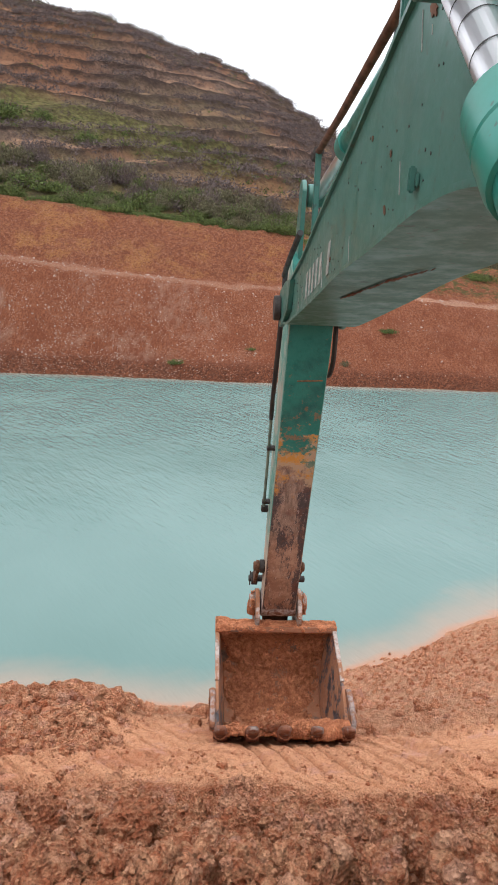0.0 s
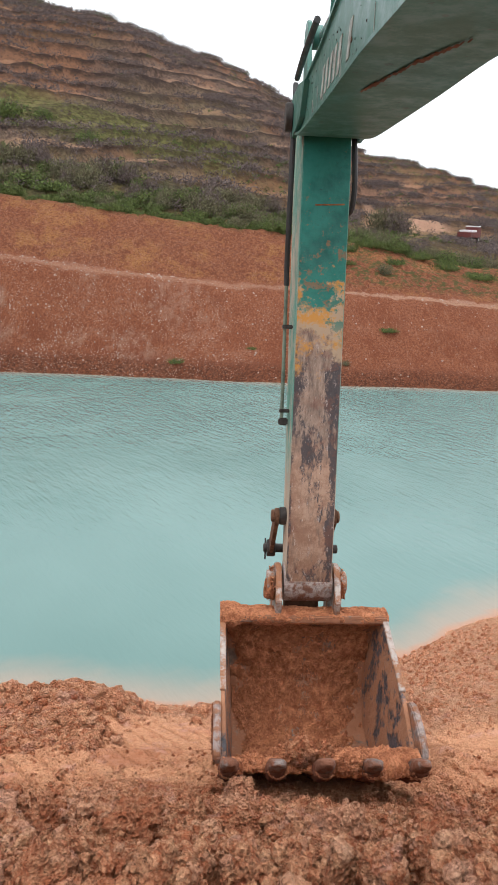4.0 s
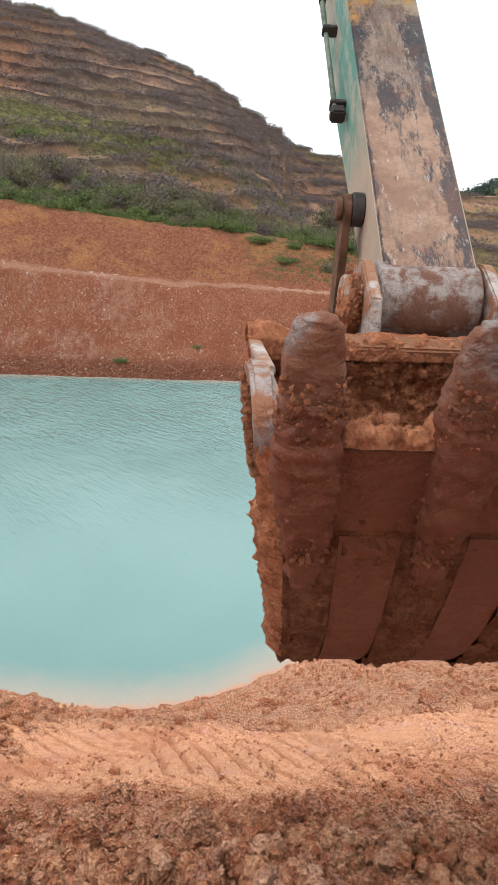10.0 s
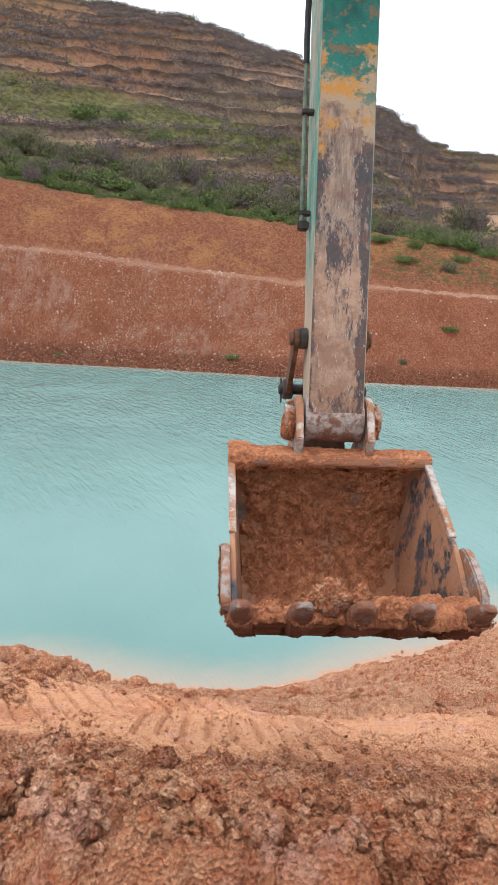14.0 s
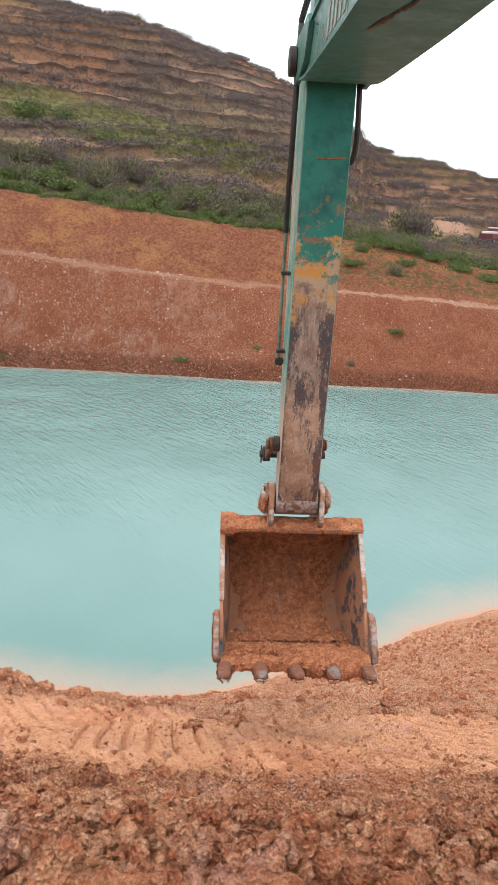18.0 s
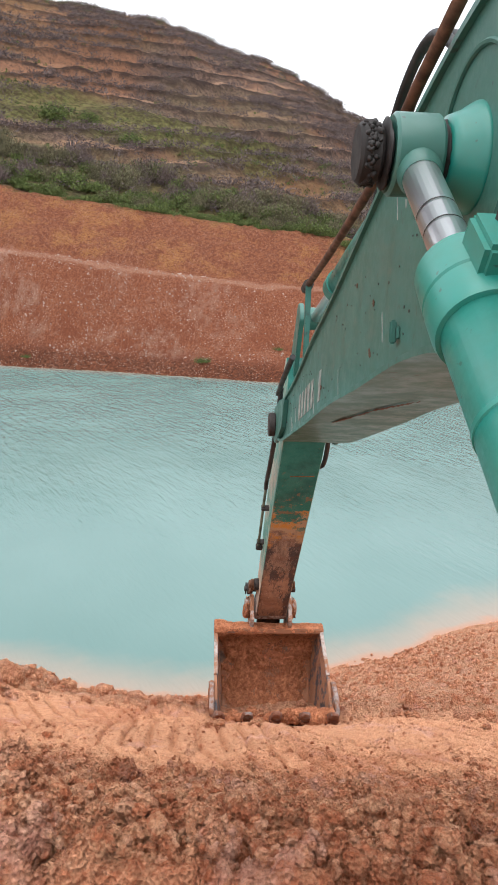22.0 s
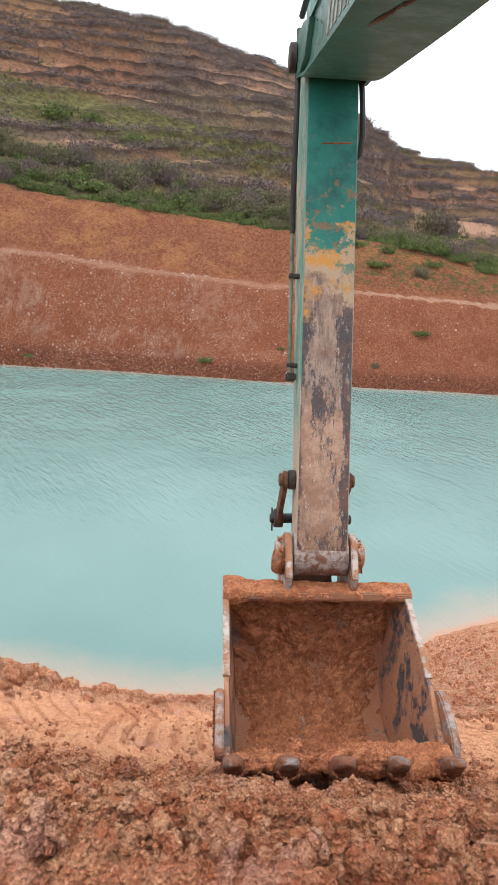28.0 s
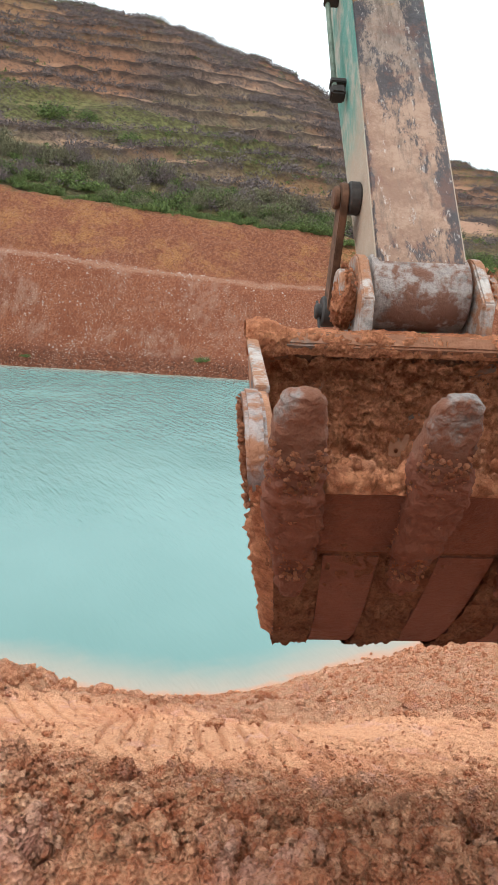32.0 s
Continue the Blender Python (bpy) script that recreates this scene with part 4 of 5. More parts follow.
def build_arm():
    global arm
    side = [(-0.3, 0.24), (-0.26, 0.42), (0.0, 0.47), (0.3, 0.46), (1.4, 0.37), (2.6, 0.23), (2.95, 0.19), (3.07, 0.15),
            (3.12, 0.07), (3.09, -0.01), (3.0, -0.052), (2.6, -0.056), (1.4, -0.056), (0.35, -0.056), (0.0, -0.03), (-0.22, 0.08)]
    arm = part("arm", prism(side, -HALF_ARM, HALF_ARM, 0.008), ARM_PAINT, excavator, "arm worn from green paint to bare muddy steel")
    for x in (-1, 1):
        lever = [(-0.3, 0.2), (-0.62, 0.28)] + arc(ARM_ROD_PIN.x, ARM_ROD_PIN.y, 0.1, 235, 60, 8) + [(-0.2, 0.44), (0.1, 0.45), (0.05, 0.2)]
        part("lever_plate", prism(lever, *sorted((x * 0.085, x * 0.115)), 0.004), GREEN, arm, "dark green lever plate")
    part("end_boss", pin(*WRIST, -HALF_ARM - 0.008, HALF_ARM + 0.008, 0.128, 28), BOSS_STEEL, arm, "scraped pale steel boss", True)
    part("weld_seam", tube([(-HALF_ARM + 0.09, 0.54, -0.055), (HALF_ARM - 0.03, 0.53, -0.055)], 0.0055, 6), SCAR, arm)
    for x in (-1, 1):
        part("idler_pin_boss", pin(*IDLER_PIN, *((-HALF_ARM - 0.045, -HALF_ARM) if x < 0 else (HALF_ARM - 0.01, HALF_ARM + 0.008)), 0.06), IRON, arm)
        part("idler_pin", pin(*IDLER_PIN, *((-HALF_ARM - 0.1, -HALF_ARM - 0.075) if x < 0 else (HALF_ARM + 0.036, HALF_ARM + 0.055)), 0.042), RUST, arm)
    x = -HALF_ARM - 0.05
    part("grease_pipe", tube(smooth_line([(x, 1.0, 0.17), (x, 1.3, 0.165), (x, 1.6, 0.155), (x, 1.93, 0.145)], 6), 0.012, 8), PIPE_PAINT, arm, "thin green hydraulic pipe")
    part("pipe_end", box(x - 0.022, x + 0.04, 1.9, 1.95, 0.115, 0.175, 0.008), IRON, arm)
    for y in (1.28, 1.84):
        part("pipe_bracket", box(x - 0.018, -HALF_ARM, y, y + 0.025, 0.13, 0.18, 0.004), IRON, arm)
    part("left_hose", tube(smooth_line([(-HALF_ARM - 0.045, -0.25, 0.12), (-HALF_ARM - 0.06, 0.15, 0.0), (-HALF_ARM - 0.06, 0.6, 0.06), (-HALF_ARM - 0.055, 0.85, 0.14), (-HALF_ARM - 0.05, 1.02, 0.17)], 8), 0.018, 10), RUBBER, arm, "black rubber hose")
    part("right_hose", tube(smooth_line([(HALF_ARM + 0.02, -0.05, 0.05), (HALF_ARM + 0.03, 0.2, 0.0), (HALF_ARM + 0.042, 0.42, 0.02), (HALF_ARM + 0.032, 0.54, 0.05), (HALF_ARM + 0.003, 0.56, 0.1)], 8), 0.018, 8), RUBBER, arm, "black rubber hose")


SHELL = [(1.16, 0.20), (1.075, 0.37), (0.97, 0.56), (0.84, 0.745), (0.68, 0.868), (0.52, 0.91), (0.34, 0.865), (0.20, 0.745), (0.12, 0.555), (0.095, 0.365), (0.115, 0.235), (0.17, 0.155)]


def inward(points, d):
    out = []
    for i, p in enumerate(points):
        a, b = Vector(points[max(i - 1, 0)]), Vector(points[min(i + 1, len(points) - 1)])
        t = (b - a).normalized()
        out.append((p[0] - t.y * d, p[1] + t.x * d))
    return out


def sheet(points, x0, x1, n, depth, seed, bare=0.0, level=0.5):
    """A lumpy lining along a shell line, raised towards the mouth."""
    bm = bmesh.new()
    rows = []
    line = smooth_line(points, 14)
    for i, p in enumerate(line):
        a, b = line[max(i - 1, 0)], line[min(i + 1, len(line) - 1)]
        t = (b - a).normalized()
        row = []
        for k in range(n + 1):
            x = x0 + (x1 - x0) * k / n
            q = Vector((x * 6, p.x * 6, p.y * 6 + seed))
            h = depth * (level + 0.6 * noise.fractal(q, 0.6, 2.1, 5) + 0.5 * abs(noise.noise(q * 4)) + 0.45 * abs(noise.noise(q * 9)) + 0.25 * noise.noise(q * 18))
            if bare:
                h = max(-0.01, h - bare * max(0.0, abs(x) / W - 0.7 + 0.28 * noise.fractal(q * 0.7, 0.7, 2.0, 3)))
            row.append(bm.verts.new((x, p.x - t.y * h, p.y + t.x * h)))
        rows.append(row)
    for r, s in zip(rows, rows[1:]):
        for k in range(n):
            bm.faces.new((r[k], r[k + 1], s[k + 1], s[k]))
    return bm


def build_bucket():
    global bucket
    line = [tuple(p) for p in smooth_line(SHELL, 3)]
    back = inward(line, 0.025)
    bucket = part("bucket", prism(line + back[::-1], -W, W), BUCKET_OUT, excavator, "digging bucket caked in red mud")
    for x in (-1, 1):
        a, b = sorted((x * (W - 0.022), x * (W + 0.003)))
        part("side_plate", prism(line + [(0.5, 0.125), (0.85, 0.14)], a, b, 0.004), SIDE_STEEL, bucket, "scraped side plate streaked with mud")
        cutter = [tuple(p) for p in smooth_line([(0.79, 0.17), (0.84, 0.1), (0.97, 0.08), (1.09, 0.09), (1.16, 0.15), (1.11, 0.24), (0.98, 0.28), (0.85, 0.25), (0.79, 0.17)], 4)][:-1]
        a, b = sorted((x * (W + 0.003), x * (W + 0.045)))
        part("side_cutter", prism(cutter, a, b, 0.014), WING, bucket, "rounded side cutter worn to bare steel")
        a, b = sorted((x * (HALF_ARM + 0.022), x * (HALF_ARM + 0.062)))
        ear = arc(0.0, 0.0, 0.125, 115, 290, 12) + [(0.19, -0.01), (0.2, 0.15), (0.12, 0.22), (0.1, 0.38), (0.05, 0.48), (-0.1, 0.45), (-0.15, 0.32)]
        part("ear", prism(ear, a, b, 0.006), EAR_STEEL, bucket, "bucket ear of scraped steel, muddy")
        part("ear_boss", pin(0, 0, *sorted((x * (HALF_ARM + 0.062), x * (HALF_ARM + 0.115))), 0.075), EAR_STEEL, bucket)
        part("ear_mud", lump(0.085, 11 + x, (0.5, 0.95, 1.1), 5, 0.4, (x * (HALF_ARM + (0.09 if x < 0 else 0.07)), 0.03, 0.03)), MUD, bucket, "lump of caked mud", True)
        g = random.Random(31 + x)

        rim = [Vector(p) for p in smooth_line(SHELL[0:8], 14)]

        def on_side(u, v):
            d = (read_line(rim, u + 0.02) - read_line(rim, u - 0.02)).normalized()
            p = read_line(rim, u) + Vector((-d.y, d.x)) * (0.26 * v - 0.012)
            return Vector((x * (W + 0.002 + 0.04 * max(0.0, 1 - 2.2 * u) * min(1.0, 7 * v) - 0.02 * max(0.0, 1 - 9 * v)), p.x, p.y))

        def caked(u, v, p):
            ends = min(1.0, 6 * u + 0.2, 4 * (1 - u))
            shape = ends * min(1.0, 9 * v + 0.15, 2.2 * (1 - v))
            patchy = 0.6 + 0.9 * noise.noise(p * 5 + Vector((0, x, 3)))
            return max(-0.008, 0.02 * shape * patchy + 0.02 * crumbly(p + Vector((3 * x, 0, 0))) * (0.25 + shape) - 0.006)

        part("side_mud", crust(on_side, lambda u, v: Vector((x, 0, 0)), 150, 46, caked), MUD_WALL, bucket, "crumbly mud caked on the side", True)
        spots = []
        for k in range(320):
            a, r = g.uniform(0, 6.28), 0.115 * g.random() ** 0.5
            spots.append(((x * (HALF_ARM + 0.05 + 0.045 * g.random()), r * math.cos(a), 0.02 + r * math.sin(a)), 0.003 + 0.007 * g.random() ** 2))
        crumb_part("wing_mud", [((x * (W + 0.045 + 0.008 * g.random()), g.uniform(0.83, 1.12), g.uniform(0.11, 0.26)), 0.002 + 0.006 * g.random() ** 2) for k in range(420)], MUD_BROWN, bucket, "mud crumbs on the side cutter", 7)
        crumb_part("ear_mud_cake", spots, MUD, bucket, "orange mud on the bucket ear", 6)
    part("top_lip", prism([(0.10, 0.125), (0.215, 0.095), (0.232, 0.135), (0.21, 0.165), (0.11, 0.185)], -W - 0.004, W + 0.004, 0.006), BUCKET_IN, bucket, "muddy top lip bar")
    part("cutting_lip", prism([(1.05, 0.345), (1.095, 0.365), (1.20, 0.18), (1.19, 0.16), (1.145, 0.175)], -W, W, 0.006), BUCKET_OUT, bucket, "worn cutting lip")
    for k in range(5):
        x = -0.503 + 0.2515 * k
        strap = loft([((1.235, 0.09), 0.042, 0.028), ((1.215, 0.13), 0.05, 0.044), ((1.18, 0.21), 0.053, 0.046), ((1.13, 0.30), 0.049, 0.040), ((1.075, 0.40), 0.040, 0.030), ((1.04, 0.47), 0.027, 0.02), ((1.02, 0.505), 0.012, 0.010)], x, 0.013)
        holder = part("tooth", strap, BUCKET_OUT, bucket, "finger-shaped tooth holder crusted with mud", True)
        point = loft([((1.19, 0.16), 0.046, 0.042), ((1.22, 0.09), 0.046, 0.036), ((1.245, 0.04), 0.045, 0.030), ((1.262, 0.005), 0.041, 0.024), ((1.273, -0.018), 0.033, 0.019), ((1.279, -0.030), 0.022, 0.013), ((1.281, -0.035), 0.008, 0.005)], x, 0.006)
        part("tooth_point", point, TOOTH_STEEL, holder, "blunt grey tooth point polished by digging", True)
        g = random.Random(90 + k)
        spots = []
        for q in range(560):
            u, a = g.random(), g.uniform(-1.3, 1.3)
            r = 0.05 + 0.004 * g.random()
            cy, cz = 1.05 + 0.21 * u, 0.41 - 0.37 * u
            spots.append(((x + r * math.sin(a), cy + 0.85 * r * math.cos(a), cz + 0.5 * r * math.cos(a)), 0.0015 + 0.0055 * g.random() ** 3))
        crumb_part("tooth_mud", spots, MUD_BROWN, holder, "red mud crumbs on the tooth", 90 + k)
    rnd = random.Random(9)
    spots = []
    for x, v, w, r in ((-0.38, 1.12, 0.17, 0.028), (-0.2, 1.05, 0.24, 0.04), (0.07, 1.19, 0.11, 0.05), (0.13, 1.2, 0.10, 0.06), (0.19, 1.18, 0.12, 0.055), (0.27, 1.17, 0.14, 0.04), (0.38, 1.12, 0.17, 0.035), (0.46, 1.1, 0.18, 0.04)):
        part("lip_clod", lump(r, 70 + 30 * x, (1.2, 0.9, 0.8), 4, 0.5, (x, v, w)), MUD_WALL, bucket, "clod of red clay stuck on the lip", True)
        for k in range(int(1500 * r)):
            d = Vector((rnd.gauss(0, 1), rnd.gauss(0, 1), rnd.gauss(0, 1))).normalized()
            spots.append(((x + 1.15 * r * d.x, v + 0.9 * r * d.y, w + 0.8 * r * d.z), 0.004 + 0.011 * rnd.random() ** 2))
    for k in range(500):
        v = 1.19 - 0.3 * rnd.random() ** 1.3
        spots.append(((rnd.uniform(-W + 0.02, W - 0.02), v, 0.165 + (1.16 - v) * 1.45 - 0.02 * rnd.random()), 0.003 + 0.011 * rnd.random() ** 3))
    ramp = smooth_line([(1.205, 0.18), (1.19, 0.155), (1.135, 0.19), (1.06, 0.33), (0.97, 0.48)], 9)

    def on_lip(u, v):
        p = read_line(ramp, v)
        return Vector((-W + 0.01 + (2 * W - 0.02) * u, p.x, p.y))

    def off_lip(u, v):
        d = (read_line(ramp, v + 0.03) - read_line(ramp, v - 0.03)).normalized()
        return Vector((0, -d.y, d.x))

    def lip_mud(u, v, p):
        much = 0.010 + 0.05 * min(1.0, max(0.0, (p.x + 0.12) / 0.2)) + 0.02 * noise.noise(Vector((p.x * 7, p.y * 5, 2)))
        return max(-0.004, much * min(1.0, 5 * v + 0.3, 2.5 * (1 - v)) + 0.03 * crumbly(p, 0.8) - 0.004)

    part("lip_mud", crust(on_lip, off_lip, 260, 54, lip_mud), MUD_WALL, bucket, "crumbly red clay lying over the lip", True)
    crumb_part("lip_mud_cake", spots, MUD, bucket, "crumbs of clay along the cutting lip", 8)
    for k in range(4):
        x = -0.375 + 0.25 * k
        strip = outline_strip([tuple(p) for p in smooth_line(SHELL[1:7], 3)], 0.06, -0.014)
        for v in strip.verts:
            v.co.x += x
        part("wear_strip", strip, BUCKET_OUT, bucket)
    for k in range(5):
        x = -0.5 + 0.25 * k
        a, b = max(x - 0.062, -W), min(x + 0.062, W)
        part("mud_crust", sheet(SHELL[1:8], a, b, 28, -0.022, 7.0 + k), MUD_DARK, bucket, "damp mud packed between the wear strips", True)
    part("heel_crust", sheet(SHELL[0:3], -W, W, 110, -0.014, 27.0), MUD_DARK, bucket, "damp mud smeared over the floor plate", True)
    part("inner_plate", prism(inward(line, 0.024) + inward(line, 0.03)[::-1], -W + 0.022, W - 0.022), BUCKET_IN, bucket, "inner shell plate scraped and stained with mud")
    part("mud_lining", sheet(SHELL[2:12], -W + 0.03, W - 0.03, 190, 0.04, 3.0, 0.12, 0.95), MUD_INNER, bucket, "red mud stuck inside the bucket", True)
    part("floor_mud", sheet(SHELL[0:4], -W + 0.02, W - 0.02, 150, 0.034, 13.0), MUD_WALL, bucket, "red mud smeared over the floor behind the lip", True)
    for x in (-1, 1):
        a, b = sorted((x * (W - 0.028), x * (W + 0.008)))
        part("edge_bar", prism([(0.19, 0.14), (0.21, 0.118), (0.74, 0.122), (0.74, 0.142), (0.5, 0.14)], a, b, 0.003), EAR_STEEL, bucket, "mouth edge scraped to bright steel")
    bar = smooth_line([(0.095, 0.145), (0.10, 0.115), (0.15, 0.099), (0.20, 0.09), (0.225, 0.105), (0.234, 0.135), (0.227, 0.175)], 8)

    def on_bar(u, v):
        p = read_line(bar, v)
        return Vector((-W - 0.01 + (2 * W + 0.02) * u, p.x, p.y))

    def off_bar(u, v):
        d = (read_line(bar, v + 0.03) - read_line(bar, v - 0.03)).normalized()
        return Vector((0, d.y, -d.x))

    def heaped(u, v, p):
        corner = 0.03 * math.exp(-((p.x + W - 0.04) / 0.07) ** 2)
        return corner - 0.009 + 0.012 * crumbly(p) + 0.01 * noise.noise(Vector((p.x * 5, 0, 1))) - 0.02 * max(0, v - 0.7)

    part("top_lip_mud", crust(on_bar, off_bar, 260, 40, heaped), MUD_WALL, bucket, "crumbly orange mud along the top lip", True)
    spots = []
    for k in range(200):
        spots.append(((-W + 0.02 + 0.1 * rnd.random() ** 2, rnd.uniform(0.12, 0.24), rnd.uniform(0.085, 0.185)), 0.003 + 0.007 * rnd.random() ** 2))
    crumb_part("top_lip_grit", spots, MUD, bucket, "loose crumbs on the top lip", 9)
    # crumbs stuck to the inside of the shell
    line = smooth_line(SHELL[2:12], 12)
    spots = []
    for k in range(6000):
        i = rnd.randrange(1, len(line) - 1)
        p, t = line[i], (line[i + 1] - line[i - 1]).normalized()
        x = rnd.uniform(-W + 0.05, W - 0.05)
        if abs(x) / W > 0.72 or noise.fractal(Vector((x * 4, p.x * 4, p.y * 4)), 0.7, 2.0, 4) + 0.35 * (1 - abs(x) / W) < rnd.uniform(-0.2, 0.3):
            continue
        h = 0.026 + 0.016 * rnd.random()
        spots.append(((x, p.x - t.y * h, p.y + t.x * h), 0.003 + 0.006 * rnd.random() ** 2))
    crumb_part("inner_mud_cake", spots, MUD, bucket, "crumbs of red clay stuck inside the bucket", 10)
    # the shell narrows towards the heel, and hangs a little off the arm's middle
    for ob in (bucket, *bucket.children_recursive):
        fixed = ob.name.startswith("ear")
        count = len(ob.data.vertices)
        co = np.empty(count * 3, dtype=np.float32)
        ob.data.vertices.foreach_get("co", co)
        co = co.reshape(-1, 3)
        co[:, 1] *= 1.06
        if not fixed:
            co[:, 0] = -0.018 + co[:, 0] * (1.022 - 0.15 * np.clip((co[:, 2] - 0.12) / 0.8, 0, 1))
        ob.data.vertices.foreach_set("co", co.ravel())
        ob.data.update()


def build_links():
    """Rods and cylinders that move on the excavator, each lying along its own y axis."""
    made = {}
    for x, side in ((-1, "a"), (1, "b")):
        rod = part("boom_cylinder_rod", tube([(0, 0, 0), (0, -1.5, 0)], 0.035, 28), CHROME, excavator, "bright chromed piston rod", True)
        part("rod_eye", pin(0, 0, -0.046, 0.046, 0.076, 40), GREEN, rod, "teal rod eye ringed with black grease")
        part("rod_neck", tube([(0, -0.05, 0), (0, -0.09, 0), (0, -0.1, 0)], [0.043, 0.041, 0.036], 32), GREEN, rod)
        for g in (-0.054, 0.054):
            part("grease_ring", lump(0.08, 60 + g * 20, (0.15, 1, 1), 4, 0.1, (g, 0, 0)), GREASE, rod, "ring of black grease", True)
        g = random.Random(8)
        spots = []
        for k in range(170):
            a = g.uniform(0, 6.28)
            spots.append(((x * 0.085 + g.gauss(0, 0.006), 0.056 * math.cos(a), 0.056 * math.sin(a)), g.uniform(0.003, 0.0075)))
        crumb_part("clotted_grease", spots, GREASE, rod, "clots of black grease round the pin", 3)
        for q in (0.24, 0.3, 0.39):
            part("rod_ring", tube([(0, -q, 0), (0, -q - 0.004, 0)], 0.0357, 28, cap=False), GREASE, rod, "thin dark ring worn round the rod")
        barrel = part("boom_cylinder_barrel", tube([(0, 0, 0), (0, 1.62, 0)], 0.063, 40), TEAL, excavator, "bright teal cylinder barrel", True)
        part("gland", tube([(0, 1.59, 0), (0, 1.592, 0), (0, 1.605, 0), (0, 1.66, 0), (0, 1.664, 0), (0, 1.668, 0), (0, 1.74, 0), (0, 1.75, 0)],
                           [0.063, 0.07, 0.073, 0.073, 0.07, 0.073, 0.071, 0.04], 40), TEAL, barrel)
        for q in (1.4,):
            part("barrel_band", tube([(0, q, 0), (0, q + 0.003, 0), (0, q + 0.012, 0), (0, q + 0.015, 0)], [0.062, 0.065, 0.065, 0.062], 40, cap=False), TEAL, barrel)
        g = random.Random(12)
        for k in range(16):
            a, q = g.uniform(0.2, 3.3), g.uniform(0.6, 1.38)
            n = Vector((math.cos(a), 0, math.sin(a)))
            part("paint_chip", tube([n * 0.0625 + Vector((0, q, 0)), n * 0.0642 + Vector((0, q, 0))], g.uniform(0.005, 0.012), 5), RUST, barrel)
        part("barrel_eye", pin(0, 0, -0.06, 0.06, 0.085), TEAL, barrel)
        part("port_block", box(-0.025, 0.055, 1.62, 1.72, 0.04, 0.112, 0.008), TEAL, barrel)
        for q in (1.625, 1.675):
            part("bolt", tube([(0.015, q + 0.02, 0.11), (0.015, q + 0.02, 0.125)], 0.011, 6), IRON, barrel)
        made["rod_" + side], made["barrel_" + side] = (rod, x * 0.312), (barrel, x * 0.312)
    rod = part("arm_cylinder_rod", tube([(0, 0, 0), (0, -1.9, 0)], 0.038, 18), CHROME, excavator, "chromed piston rod", True)
    part("rod_eye", pin(0, 0, -0.07, 0.07, 0.075), GREEN, rod)
    barrel = part("arm_cylinder_barrel", tube([(0, 0, 0), (0, 3.05, 0)], 0.07, 28), TEAL, excavator, "teal cylinder barrel on top of the boom", True)
    part("gland", tube([(0, 2.93, 0), (0, 3.05, 0), (0, 3.08, 0)], [0.08, 0.08, 0.05], 28), TEAL, barrel)
    made["arm_rod"], made["arm_barrel"] = (rod, 0.0), (barrel, 0.0)
    rod = part("bucket_cylinder_rod", tube([(0, 0, 0), (0, -1.2, 0)], 0.03, 16), CHROME, excavator, "chromed piston rod", True)
    part("rod_eye", pin(0, 0, -0.05, 0.05, 0.06), RUST, rod)
    barrel = part("bucket_cylinder_barrel", tube([(0, 0, 0), (0, 1.25, 0)], 0.058, 18), GREEN, excavator, "green cylinder barrel behind the arm", True)
    made["bucket_rod"], made["bucket_barrel"] = (rod, 0.0), (barrel, 0.0)
    for x, side in ((-1, "a"), (1, "b")):
        shape = arc(0, 0, 0.055, 90, 270, 8) + arc(IDLER_LONG, 0, 0.055, -90, 90, 8)
        idler = part("idler_link", prism(shape, -0.014, 0.014, 0.004), RUST, excavator, "rusty flat link bar")
        part("idler_eye", pin(IDLER_LONG, 0, -0.03, 0.03, 0.062), IRON, idler)
        made["idler_" + side] = (idler, -HALF_ARM - 0.062 if x < 0 else HALF_ARM + 0.022)
    shape = arc(0, 0, 0.06, 90, 270, 8) + arc(LINK_LONG, 0, 0.06, -90, 90, 8)
    link_bar = part("bucket_link", prism(shape, -0.12, 0.12, 0.008), RUST, excavator, "rusty bucket link")
    part("link_pin", pin(0, 0, -0.27, 0.27, 0.032), IRON, link_bar)
    part("split_pin", tube([(-0.255, -0.07, 0.0), (-0.255, 0.0, 0.0), (-0.255, 0.08, 0.03)], 0.006, 6), IRON, link_bar)
    made["link"] = (link_bar, 0.0)
    return made


build_mount()
build_boom()
build_arm()
build_bucket()
LINKS = build_links()


# ------------------------------------------------------------------ loose earth and plants
def scatter_clods(name, material, count, x0, x1, y0, y1, small, large, shapes, seed, keep, label, category):
    rng = np.random.default_rng(seed)
    x, y = rng.uniform(x0, x1, count), rng.uniform(y0, y1, count)
    ok = rng.uniform(0, 1, count) < keep(x, y)
    x, y = x[ok], y[ok]
    z = near_height(x, y)
    size = small * (large / small) ** (rng.uniform(0, 1, len(x)) ** 2.2)
    pieces = []
    for px, py, pz, s in zip(x, y, z, size):
        pts, tri = shapes[rng.integers(len(shapes))]
        pieces.append((pts @ spin(rng).T * s + np.array((px, py, pz + 0.25 * s), dtype=np.float32), tri))
    tagged(new(name, joined(name, pieces, material)), label, category, kind="stuff")


CRUMBS = clod_shapes(10, 2, 0.9, 3.0)
PEBBLES = clod_shapes(8, 1, 0.9, 60.0)
BOULDERS = clod_shapes(8, 3, 0.6, 140.0)


def rough_zone(x, y):
    return 1 - step(y + 0.5 * (fbm(x * 1.7, y * 1.7, 3, 33) - 0.5), 2.75, 3.3)


